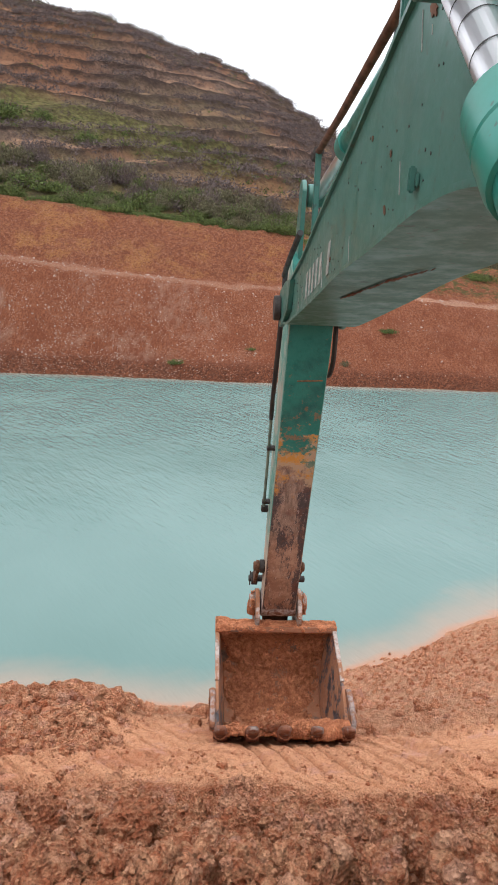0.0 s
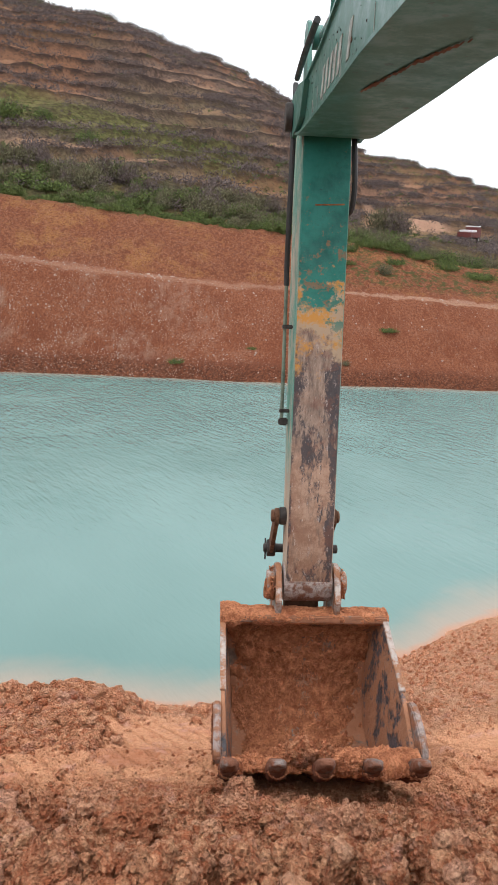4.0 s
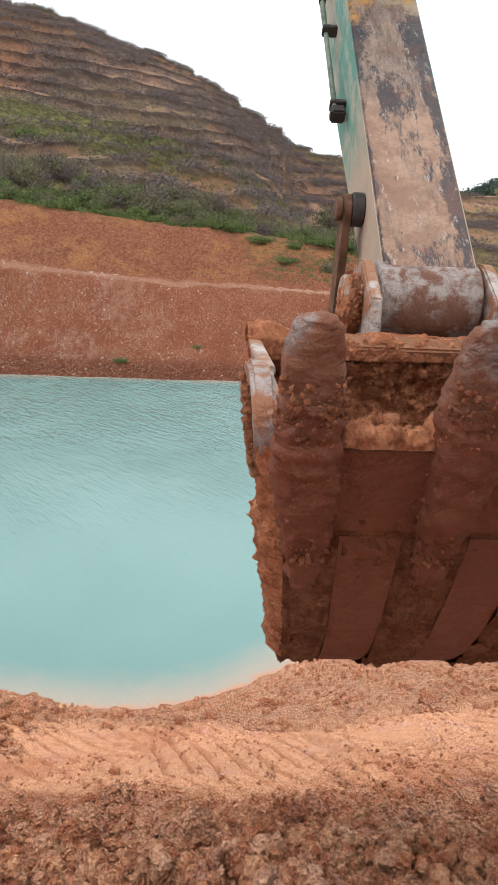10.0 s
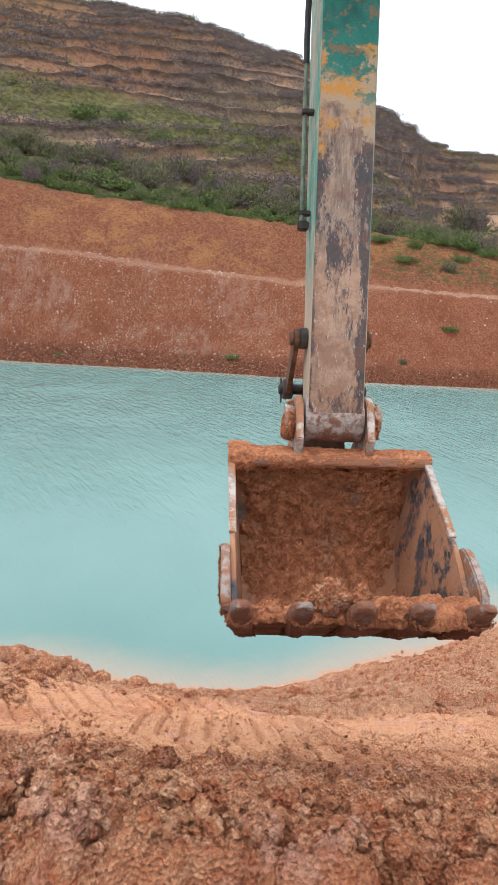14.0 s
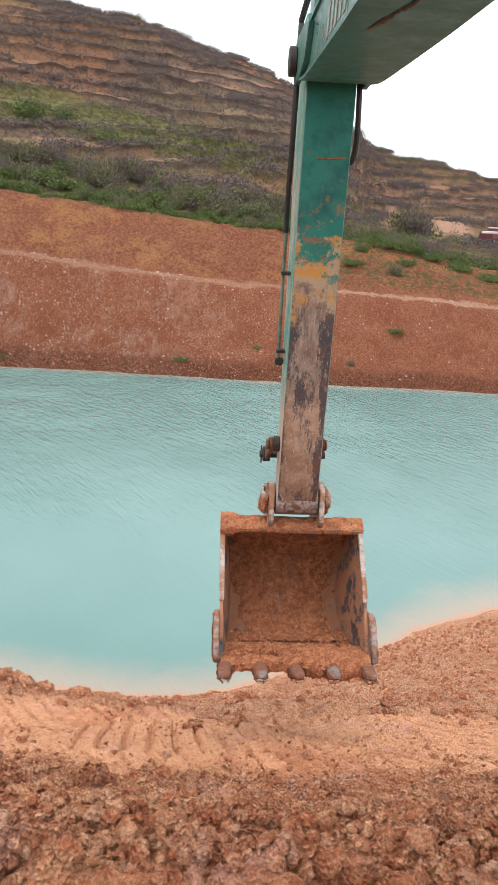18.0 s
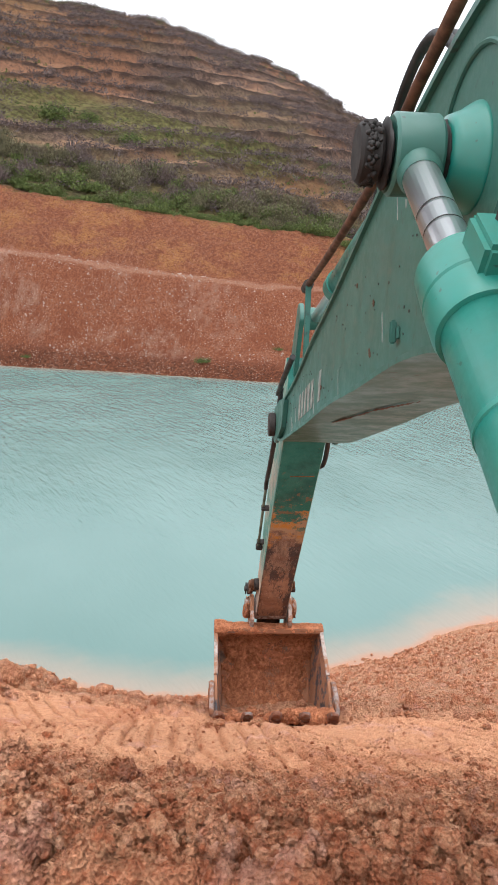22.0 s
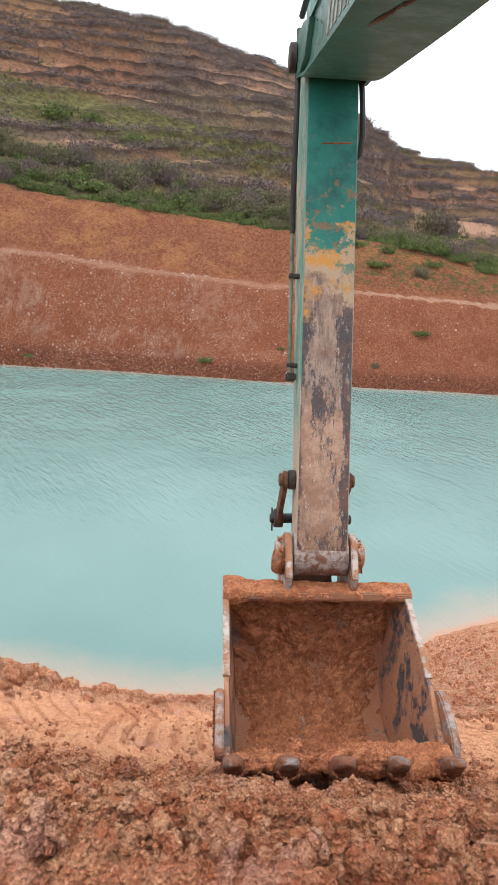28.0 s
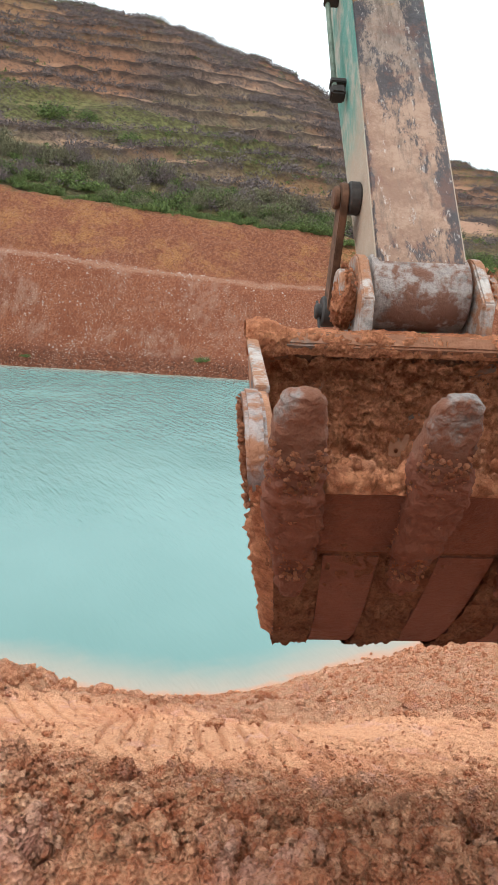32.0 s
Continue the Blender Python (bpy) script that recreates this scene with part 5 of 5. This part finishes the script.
def scatter_pile():
    """The heaped clods before the tracks: large ones half sunk, crumbs lying over them."""
    g = np.random.default_rng(21)
    meshes = []
    for k in range(14):
        fine = k < 6
        me = bpy.data.meshes.new("clay_clod")
        bm = lump(0.08, 140.0 + 1.7 * k, (1.15, 1.0, 0.8), 4 if fine else 3, 0.8)
        bm.to_mesh(me)
        bm.free()
        me.polygons.foreach_set("use_smooth", [True] * len(me.polygons))
        me.materials.append(LOOSE)
        meshes.append(me)
    mid, small = [], []
    x, y = g.uniform(-2.2, 4.2, 1400), g.uniform(1.35, 3.2, 1400)
    ok = g.uniform(0, 1, 1400) < rough_zone(x, y) * (0.25 + 0.75 * step(fbm(x * 1.1, y * 1.1, 3, 35), 0.4, 0.6))
    x, y = x[ok][:272], y[ok][:272]
    size = 0.025 * (0.085 / 0.025) ** (g.uniform(0, 1, len(x)) ** 1.7)
    for px, py, pz, r in zip(x, y, near_height(x, y), size):
        sunk = pz + 0.1 * r
        clod = new("clay_clod", meshes[g.integers(6)] if r > 0.07 else meshes[6 + g.integers(8)])
        clod.matrix_basis = Matrix.LocRotScale((px, py, sunk), Euler(g.uniform(0, 6.28, 3)), Vector((1, 1, 1)) * (r / 0.08))
        words = "large crumbling clod of red clay in the heap" if r > 0.07 else "small broken clod of red clay in the heap"
        tagged(clod, words, "clod", group="clods in the heap")
        c = np.array((px, py, sunk))
        for q in range(int(6 + 140 * r)):
            d = g.normal(0, 1, 3)
            d[2], d[1] = abs(d[2]) * 0.6, d[1] - 0.4
            d /= np.linalg.norm(d)
            s = g.uniform(0.005, 0.02)
            pts, tri = (CRUMBS if s > 0.012 else PEBBLES)[g.integers(8)]
            (mid if s > 0.012 else small).append((pts @ spin(g).T * s + c + d * r * 0.95, tri))
    for name, pieces, label in (("clod_crumbs", mid, "crumbs of red clay clinging to the clods"), ("clod_grains", small, "fine grains of red clay on the clods")):
        tagged(new(name, joined(name, pieces, CLOD)), label, "clods", kind="stuff")


scatter_pile()
scatter_clods("earth_crumbs", CLOD, 13000, -1.9, 3.9, 1.35, 3.75, 0.010, 0.036, CRUMBS, 11, lambda x, y: 0.02 + rough_zone(x, y), "crumbled red clay clods lying on the bank", "clods")
scatter_clods("fine_crumbs", CLOD, 42000, -1.9, 3.9, 1.35, 3.9, 0.004, 0.015, PEBBLES, 15, lambda x, y: 0.05 + rough_zone(x, y), "fine crumbs of red clay on the rough bank", "clods")
scatter_clods("heap_clods", CLOD, 260, -4.5, -0.6, 4.2, 7.6, 0.04, 0.13, BOULDERS, 17, lambda x, y: step(x, -0.7, -1.1), "clods of red clay on the spoil heap", "clods")
scatter_clods("heap_crumbs", CLOD, 7000, -4.5, -0.4, 4.0, 8.0, 0.012, 0.055, CRUMBS, 12, lambda x, y: step(x, -0.5, -1.0), "crumbled red clay on the spoil heap", "clods")
scatter_clods("shore_gravel", SOIL, 12000, -2.5, 10.0, 5.2, 14.5, 0.012, 0.055, PEBBLES, 13, lambda x, y: 0.35 + 0.65 * step(x, 2, 5), "gravel and lumps on the slope to the water", "gravel")
scatter_clods("shore_lumps", SOIL, 260, -1.0, 9.0, 4.9, 9.5, 0.03, 0.1, CRUMBS, 18, lambda x, y: step(fbm(x * 0.9, y * 0.9, 3, 17), 0.42, 0.6), "lumps of red clay along the trodden edge", "clods")
scatter_clods("band_crumbs", SOIL, 2600, -1.2, 5.2, 3.3, 5.6, 0.004, 0.016, PEBBLES, 14, lambda x, y: step(fbm(x * 2.2, y * 2.2, 4, 19), 0.42, 0.6), "small crumbs on the trodden clay", "clods")


def scatter_stones():
    g = np.random.default_rng(41)
    x, y = g.uniform(-26, 20, 9000), g.uniform(40.2, 47.5, 9000)
    ok = g.uniform(0, 1, 9000) < (0.10 + 0.6 * step(x, 6, -8)) * (0.25 + 0.75 * step(fbm(x * 0.5, y * 0.5, 3, 45), 0.42, 0.6)) + 0.12 * step(np.abs(y - 46.9), 0.6, 0.1)
    x, y = x[ok], y[ok]
    z = bank_height(x, y)
    pieces = []
    for px, py, pz in zip(x, y, z):
        pts, tri = PEBBLES[g.integers(8)]
        pieces.append((pts @ spin(g).T * 0.017 * (4.0 ** g.uniform(0, 1) ** 2) + np.array((px, py, pz)), tri))
    tagged(new("bank_stones", joined("bank_stones", pieces, STONE)), "pale stones stuck in the red cut", "stones", kind="stuff")


scatter_stones()


def leaf_cloud(count, wide, tall, leaf, seed, spiky=0.0):
    """Leaf blades over a low uneven shrub, as (points, quads)."""
    rng = np.random.default_rng(seed)
    out = []
    stems = rng.uniform(-1, 1, (max(4, count // 9), 2)) * wide * 0.75
    heights = tall * rng.uniform(0.45, 1.0, len(stems)) * (1 - 0.35 * (stems ** 2).sum(1) / wide ** 2)
    for k in range(count):
        i = rng.integers(len(stems))
        up = rng.uniform(0.05, 1) ** 0.7
        c = np.array((*(stems[i] * (0.6 + 0.5 * up) + rng.normal(0, 0.16 * wide, 2)), heights[i] * up))
        d = rng.normal(0, 1, 3)
        d[2] = abs(d[2]) * (0.6 + spiky) + 0.2 * spiky
        d /= np.linalg.norm(d)
        s = np.cross(d, rng.normal(0, 1, 3))
        s /= np.linalg.norm(s) + 1e-6
        a, b = d * leaf * rng.uniform(0.6, 1.5) * (1 + spiky), s * leaf * rng.uniform(0.2, 0.45) / (1 + 0.6 * spiky)
        out.append(np.array((c - a * 0.5, c + b, c + a * 0.5, c - b)))
    pts = np.concatenate(out).astype(np.float32)
    return pts, np.arange(len(pts), dtype=np.int32).reshape(-1, 4)


def twig_fan(count, wide, tall, seed):
    rng = np.random.default_rng(seed)
    bm = bmesh.new()
    for k in range(count):
        a, r = rng.uniform(0, 6.28), rng.uniform(0.2, 1) * wide
        top = Vector((r * math.cos(a), r * math.sin(a), tall * rng.uniform(0.6, 1.15)))
        mid = top * 0.5 + Vector(rng.normal(0, 0.08 * wide, 3))
        tube([(top.x * 0.1, top.y * 0.1, -0.1), mid, top], [0.022, 0.014, 0.005], 4, bm)
    return bm


def bush_kind(name, leaf_material, leaves, wide, tall, leaf, seed, spiky, label):
    root = tagged(new(name), label, "bush", group="bushes on the far bank")
    crown = new("crown", joined("crown", [leaf_cloud(leaves, wide, tall, leaf, seed, spiky)], leaf_material))
    crown.parent = root
    part("stem", twig_fan(16, wide * 0.9, tall, seed + 1), TWIG, root, "bare grey branches")
    return root


KINDS = [("green", LEAF_GREEN, 1500, 1.2, 1.4, 0.13, 3, 0.3, "low leafy green bush on the bank's edge"),
         ("dry", LEAF_OLIVE, 1700, 1.3, 1.7, 0.12, 4, 0.9, "tall olive-grey scrub bush with bare twigs"),
         ("fresh", LEAF_GREEN, 1300, 1.5, 0.75, 0.15, 5, 0.8, "sprawling fresh green undergrowth"),
         ("thorny", LEAF_DRY, 1300, 1.0, 2.0, 0.11, 6, 1.1, "tall withered bush with grey twigs")]
FIRST = [bush_kind("bush", *k[1:]) for k in KINDS]


def land_z(x, y):
    return float(hill_height(np.array([x]), np.array([y]))[0] if y > 55.45 else bank_height(np.array([x]), np.array([y]))[0])


rng = np.random.default_rng(77)
placed = [0, 0, 0, 0]
SPOTS = [(-2, 41.3, 2, 0.35), (11, 43.6, 2, 0.4), (-12.5, 41.5, 2, 0.25), (2.5, 42.5, 2, 0.25), (8, 41.2, 1, 0.25), (15.3, 54, 2, 0.7), (17.1, 53, 2, 0.75), (21.1, 58, 0, 0.9),
         (19.3, 66, 0, 0.9), (19.4, 52, 2, 0.8), (13, 52, 2, 0.6), (10, 53, 0, 0.5), (9, 51, 2, 0.6), (7.5, 53.5, 2, 0.7), (12, 50.3, 1, 0.5), (16, 58, 2, 0.9), (18.5, 60, 0, 0.8),
         (14, 62, 2, 0.9), (23, 64, 2, 1.0), (22, 56, 1, 0.8), (23.5, 94, 3, 1.9), (22.5, 95.5, 1, 2.2), (24.4, 96, 1, 1.7), (-20, 76, 0, 1.5), (-17, 78, 0, 1.1), (-12, 74, 0, 1.1)]
for k in range(240 + len(SPOTS)):
    x = -27 + 48 * (k % 80 + rng.uniform(0, 1)) / 80
    tier = min(k // 80, 2)
    y = (55.3, 58.3, 62.0)[tier] + rng.uniform(-0.5, 1.2) - 0.05 * x
    if k < 240 and x > 7 and tier < 2 and rng.uniform() < 0.45:
        continue
    kind = int(rng.choice(4, p=((0.48, 0.1, 0.37, 0.05), (0.4, 0.25, 0.2, 0.15), (0.25, 0.4, 0.15, 0.2))[tier]))
    s = rng.uniform(0.6, 1.15) * (0.8, 1.0, 1.05)[tier]
    if k >= 240:
        x, y, kind, s = SPOTS[k - 240]
    m = Matrix.Translation((x, y, land_z(x, y) - 0.1)) @ Matrix.Rotation(rng.uniform(0, 6.28), 4, "Z")
    if placed[kind] == 0:
        thing = FIRST[kind]
        thing.matrix_basis = m
    else:
        thing = copy_thing(FIRST[kind], m)
    thing.scale = (s, s, s)
    placed[kind] += 1


def scrub(name, material, count, variants, band, keep, seed, label):
    """Scrub over the terraces, one object."""
    g = np.random.default_rng(seed)
    x, y = g.uniform(-62, 72, count * 3), g.uniform(*band, count * 3)
    zz, s, az, q, frac, tall = hill_step(x, y)
    ok = (g.uniform(0, 1, len(x)) < keep(x, y, s, az, frac)) & (np.abs(az) < 33) & (s < 1.03)
    x, y = x[ok][:count], y[ok][:count]
    z = hill_height(x, y)
    pieces = []
    for px, py, pz in zip(x, y, z):
        pts, quads = variants[g.integers(len(variants))]
        a, k = g.uniform(0, 6.28), g.uniform(0.5, 1.25)
        turn = np.array(((math.cos(a), -math.sin(a), 0), (math.sin(a), math.cos(a), 0), (0, 0, 1)), dtype=np.float32)
        pieces.append((pts @ turn.T * k + np.array((px, py, pz - 0.1), dtype=np.float32), quads))
    tagged(new(name, joined(name, pieces, material)), label, "scrub", kind="stuff")


def on_riser(x, y, s, az, frac):
    patch = step(fbm(x * 0.16, y * 0.16, 4, 81), 0.44, 0.56)
    edge = step(frac, 0.78, 0.9) + step(frac, 0.16, 0.06)
    meadow = step(s, 0.22, 0.27) * step(s, 0.40, 0.33) * step(az, 1, -3)
    high = step(s, 0.38, 0.48)
    return (0.16 + 1.3 * patch + 0.7 * step(s, 0.93, 0.99)) * (0.14 + 0.3 * high * patch + edge + 0.5 * step(s, 0.93, 0.99)) * (1 - 0.6 * meadow) * (1 - 0.55 * step(az, 9, 12))


def on_tread(x, y, s, az, frac):
    patch = step(fbm(x * 0.06 + 4, y * 0.06, 3, 83), 0.45, 0.6)
    meadow = step(s, 0.20, 0.27) * step(s, 0.42, 0.33)
    return (0.1 + 0.75 * meadow + 0.4 * step(s, 0.12, 0.0) + 0.6 * step(s, 0.85, 1.0) + 0.3 * step(az, 8, 11)) * (0.2 + patch)


scrub("dry_scrub", LEAF_DRY, 17500, [leaf_cloud(46, 1.05, 1.0, 0.165, 20 + k, 0.3) for k in range(5)], (58, 190), on_riser, 31, "dry grey-brown scrub along the terraces")
scrub("crest_scrub", LEAF_OLIVE, 3000, [leaf_cloud(54, 0.9, 1.3, 0.13, 90 + k, 0.6) for k in range(4)], (90, 200), lambda x, y, s, az, frac: step(s, 0.95, 0.99) + 0.3 * step(s, 0.74, 0.8) * step(s, 0.92, 0.88) * step(frac, 0.5, 0.7), 33, "olive bushes along the crest")
scrub("green_scrub", LEAF_GREEN, 4200, [leaf_cloud(44, 0.8, 0.5, 0.14, 40 + k, 0.5) for k in range(5)], (57, 190), on_tread, 32, "green scrub and grass on the terraces")


def build_distance():
    """A far wooded hill at the mouth of the valley."""
    def height(x, y):
        return 2 + 30 * np.exp(-((x - 215) / 75) ** 2 - ((y - 385) / 60) ** 2) + 2.0 * (fbm(x * 0.05, y * 0.05, 4, 91) - 0.5)
    tagged(grid_object("distant_hill", spaced((60, 420, 4)), spaced((320, 460, 4)), height, lambda x, y, z: {"green": x * 0 + 1.0}, HILL), "far wooded hill under the sky", "hill")
    g = np.random.default_rng(5)
    shapes = [leaf_cloud(110, 2.6, 5.5, 0.9, 60 + k, 0.0) for k in range(4)]
    pieces = []
    x, y = g.uniform(120, 290, 700), g.uniform(325, 400, 700)
    for px, py, pz in zip(x, y, height(x, y)):
        pts, quads = shapes[g.integers(4)]
        pieces.append((pts * g.uniform(0.6, 1.1) + np.array((px, py, pz - 0.5), dtype=np.float32), quads))
    tagged(new("distant_woods", joined("distant_woods", pieces, LEAF_DARK)), "dark woods on the far hill", "woods", kind="stuff")


build_distance()


def build_truck():
    """A small tipper lorry parked by the track."""
    x, y = 31.6, 90.0
    truck = tagged(new("truck"), "small parked lorry with white roof and dark red bed", "truck")
    truck.matrix_basis = Matrix.Translation((x, y, land_z(x, y))) @ Matrix.Rotation(radians(-38), 4, "Z")
    white = make_plain("white_cab_paint", (0.75, 0.75, 0.74), 0.5)
    red = make_plain("dark_red_paint", (0.16, 0.04, 0.035), 0.6)
    glass = make_plain("dark_glass", (0.02, 0.025, 0.03), 0.1)
    part("chassis", box(-0.45, 0.45, -1.9, 1.9, 0.45, 0.6, 0.02), IRON, truck)
    part("bed", prism([(-1.9, 0.65), (0.6, 0.65), (0.65, 1.25), (-1.95, 1.25)], -0.85, 0.85, 0.03), red, truck, "dark red tipper bed")
    cab = part("cab", prism([(0.7, 0.55), (1.85, 0.55), (1.9, 1.15), (1.6, 1.85), (0.7, 1.85)], -0.8, 0.8, 0.05), red, truck)
    part("roof", box(-0.82, 0.82, 0.65, 1.65, 1.86, 1.98, 0.03), white, truck, "white cab roof")
    part("tarpaulin", box(-0.8, 0.8, -1.5, 0.4, 1.26, 1.5, 0.06), white, truck, "pale load cover")
    part("windscreen", prism([(1.89, 1.2), (1.91, 1.22), (1.66, 1.8), (1.63, 1.8)], -0.7, 0.7), glass, truck)
    for sx, yy in itertools.product((-0.75, 0.62), (-1.2, 1.25)):
        wheel = part("wheel", pin(yy, 0.36, sx, sx + 0.2, 0.36, 20, 0.03), RUBBER, truck)
        part("rim", pin(yy, 0.36, sx - 0.005, sx + 0.205, 0.18, 16), PALE, wheel)


build_truck()

# clods that drop out of the bucket
FALLING = []
for k, (r, seed) in enumerate(((0.08, 5), (0.065, 9))):
    FALLING.append(tagged(mesh_object("falling_clod", lump(r, seed, (1.0, 0.85, 1.2), 4, 0.5), CLOD, True), "clod of red clay falling from the bucket", "clod", group="falling clods"))

# ------------------------------------------------------------------ what moves
# seconds, then the angles of boom, arm and bucket over the horizon
DIG_ONE = [(0.0, -4.0, -73.4, -164.5), (1.0, -1.0, -80.6, -166.6), (2.0, 1.9, -87.2, -167.0), (3.5, 6.4, -97.9, -164.8), (5.5, 12.7, -125.0, -170.3), (6.0, 14.6, -139.2, -184.1),
           (6.3, 17.7, -141.2, -187.5), (7.0, 20.3, -140.2, -183.9), (7.5, 20.2, -139.9, -183.8), (9.0, 20.2, -139.5, -184.1), (11.0, 20.4, -139.2, -184.3), (12.6, 20.2, -139.8, -184.4),
           (13.0, 20.4, -128.8, -178.0), (13.3, 20.9, -110.4, -163.4), (14.0, 20.9, -105.6, -160.9), (14.5, 20.3, -115.0, -165.4)]
DIG_TWO = [(16.5, 21.7, -124.8, -143.4), (17.0, 21.5, -107.0, -127.4), (17.4, 19.0, -95.5, -126.4), (18.0, 11.0, -85.8, -135.8), (19.0, -0.3, -70.3, -155.2),
           (20.0, -8.6, -58.3, -164.0), (21.5, -12.8, -56.1, -167.3), (23.0, -8.6, -63.9, -167.7), (24.0, -4.5, -72.0, -166.4), (25.0, -0.5, -80.3, -165.5), (27.5, 9.5, -102.5, -162.4),
           (28.0, 11.2, -110.0, -162.8), (29.0, 15.2, -130.1, -173.4), (29.5, 19.8, -134.7, -179.5), (30.0, 22.5, -134.7, -177.7), (32.0, 22.4, -134.3, -178.1)]


def glide(keys, column, t):
    """A smooth reading between keys that never overshoots."""
    ts, vs = [k[0] for k in keys], [k[column] for k in keys]
    d = [(vs[i + 1] - vs[i]) / (ts[i + 1] - ts[i]) for i in range(len(ts) - 1)]
    m = [d[0]] + [0.0 if a * b <= 0 else 2 * a * b / (a + b) for a, b in zip(d, d[1:])] + [d[-1]]
    i = min(max(sum(1 for v in ts if v <= t) - 1, 0), len(d) - 1)
    h = ts[i + 1] - ts[i]
    u = (t - ts[i]) / h
    return ((1 + 2 * u) * (1 - u) ** 2 * vs[i] + u * (1 - u) ** 2 * h * m[i] + u * u * (3 - 2 * u) * vs[i + 1] + u * u * (u - 1) * h * m[i + 1])


def bent(angle):
    return Vector((math.cos(radians(angle)), math.sin(radians(angle))))


def carried_by(origin, angle, p):
    a = bent(angle)
    return origin + Vector((a.x * p.x - a.y * p.y, a.y * p.x + a.x * p.y))


def set_at(x, p, angle):
    return Matrix.Translation(Vector((x, p.x, p.y)) - ROOT) @ Matrix.Rotation(radians(angle), 4, "X")


def along(a, b):
    d = b - a
    return math.degrees(math.atan2(d.y, d.x))


def machine_at(t):
    """The poses of every moving part at t seconds."""
    keys = DIG_ONE + DIG_TWO
    b, a, g = (glide(keys, c, t) for c in (1, 2, 3))
    elbow = FOOT + BOOM_LONG * bent(b)
    wrist = carried_by(elbow, a, WRIST)
    out = {"boom": set_at(MID, FOOT, b), "arm": set_at(MID, elbow, a), "bucket": set_at(MID, wrist, g)}

    def ram(rod, barrel, top, base):
        for key, p in ((rod, top), (barrel, base)):
            out[key] = set_at(MID + LINKS[key][1], p, along(base, top))

    for side in "ab":
        ram("rod_" + side, "barrel_" + side, carried_by(FOOT, b, ROD_PIN), BARREL_PIN)
    ram("arm_rod", "arm_barrel", carried_by(elbow, a, ARM_ROD_PIN), carried_by(FOOT, b, ARM_BARREL_PIN))
    p1, p2 = carried_by(elbow, a, IDLER_PIN), carried_by(wrist, g, LINK_PIN)
    gap = p2 - p1
    d = min(max(gap.length, 0.05), IDLER_LONG + LINK_LONG - 0.01)
    k = math.degrees(math.acos(max(-1, min(1, (IDLER_LONG ** 2 + d * d - LINK_LONG ** 2) / (2 * IDLER_LONG * d)))))
    joints = [p1 + IDLER_LONG * bent(along(p1, p2) + s * k) for s in (-1, 1)]
    outside = bent(a + 90)
    joint = max(joints, key=lambda j: (j - p1).dot(outside))
    for side in "ab":
        out["idler_" + side] = set_at(MID + LINKS["idler_" + side][1], p1, along(p1, joint))
    out["link"] = set_at(MID, joint, along(joint, p2))
    ram("bucket_rod", "bucket_barrel", joint, carried_by(elbow, a, BUCKET_BARREL_PIN))
    return out


def root_at(t):
    """The machine's pose at t, between the rows of the cab."""
    i = min(max(sum(1 for r in CAM_ROWS if r[0] <= t) - 1, 0), len(CAM_ROWS) - 2)
    (t0, a), (t1, b) = CAM_ROWS[i], CAM_ROWS[i + 1]
    return a.lerp(b, (t - t0) / (t1 - t0)) @ CAB_TURN.inverted() @ Matrix.Translation(ROOT)


def motions():
    walk(excavator, [(t, m @ CAB_TURN.inverted() @ Matrix.Translation(ROOT)) for t, m in CAM_ROWS])
    times = [0.2 * k for k in range(161)]
    poses = [machine_at(t) for t in times]
    movers = {"boom": boom, "arm": arm, "bucket": bucket, **{k: v[0] for k, v in LINKS.items()}}
    for key, ob in movers.items():
        walk(ob, [(t, p[key]) for t, p in zip(times, poses)])
    # loose clods ride in the bucket, drop and lie on the bank
    for ob, (x, v, w, drop, px, py) in zip(FALLING, ((-0.13, 1.2, 0.12, (1.58, 4.9, 5.5), 1.2, 4.62), (0.0, 1.21, 0.13, (1.78, 4.9, 5.82), 1.55, 4.68))):
        rows = []
        for t in [0.4 * k for k in range(42)]:
            m = root_at(t) @ machine_at(t)["bucket"] @ Matrix.Translation((x, v, w))
            rows.append((t, Matrix.Translation(m.translation)))
        rows.append((17.0, Matrix.Translation(drop) @ Matrix.Rotation(0.6, 4, "X")))
        end = Vector((px, py, float(near_height(np.array([px]), np.array([py]))[0]) + 0.03))
        rows.append((17.3, Matrix.Translation(end) @ Matrix.Rotation(1.2, 4, "X")))
        rows.append((32.0, rows[-1][1]))
        walk(ob, rows)


motions()
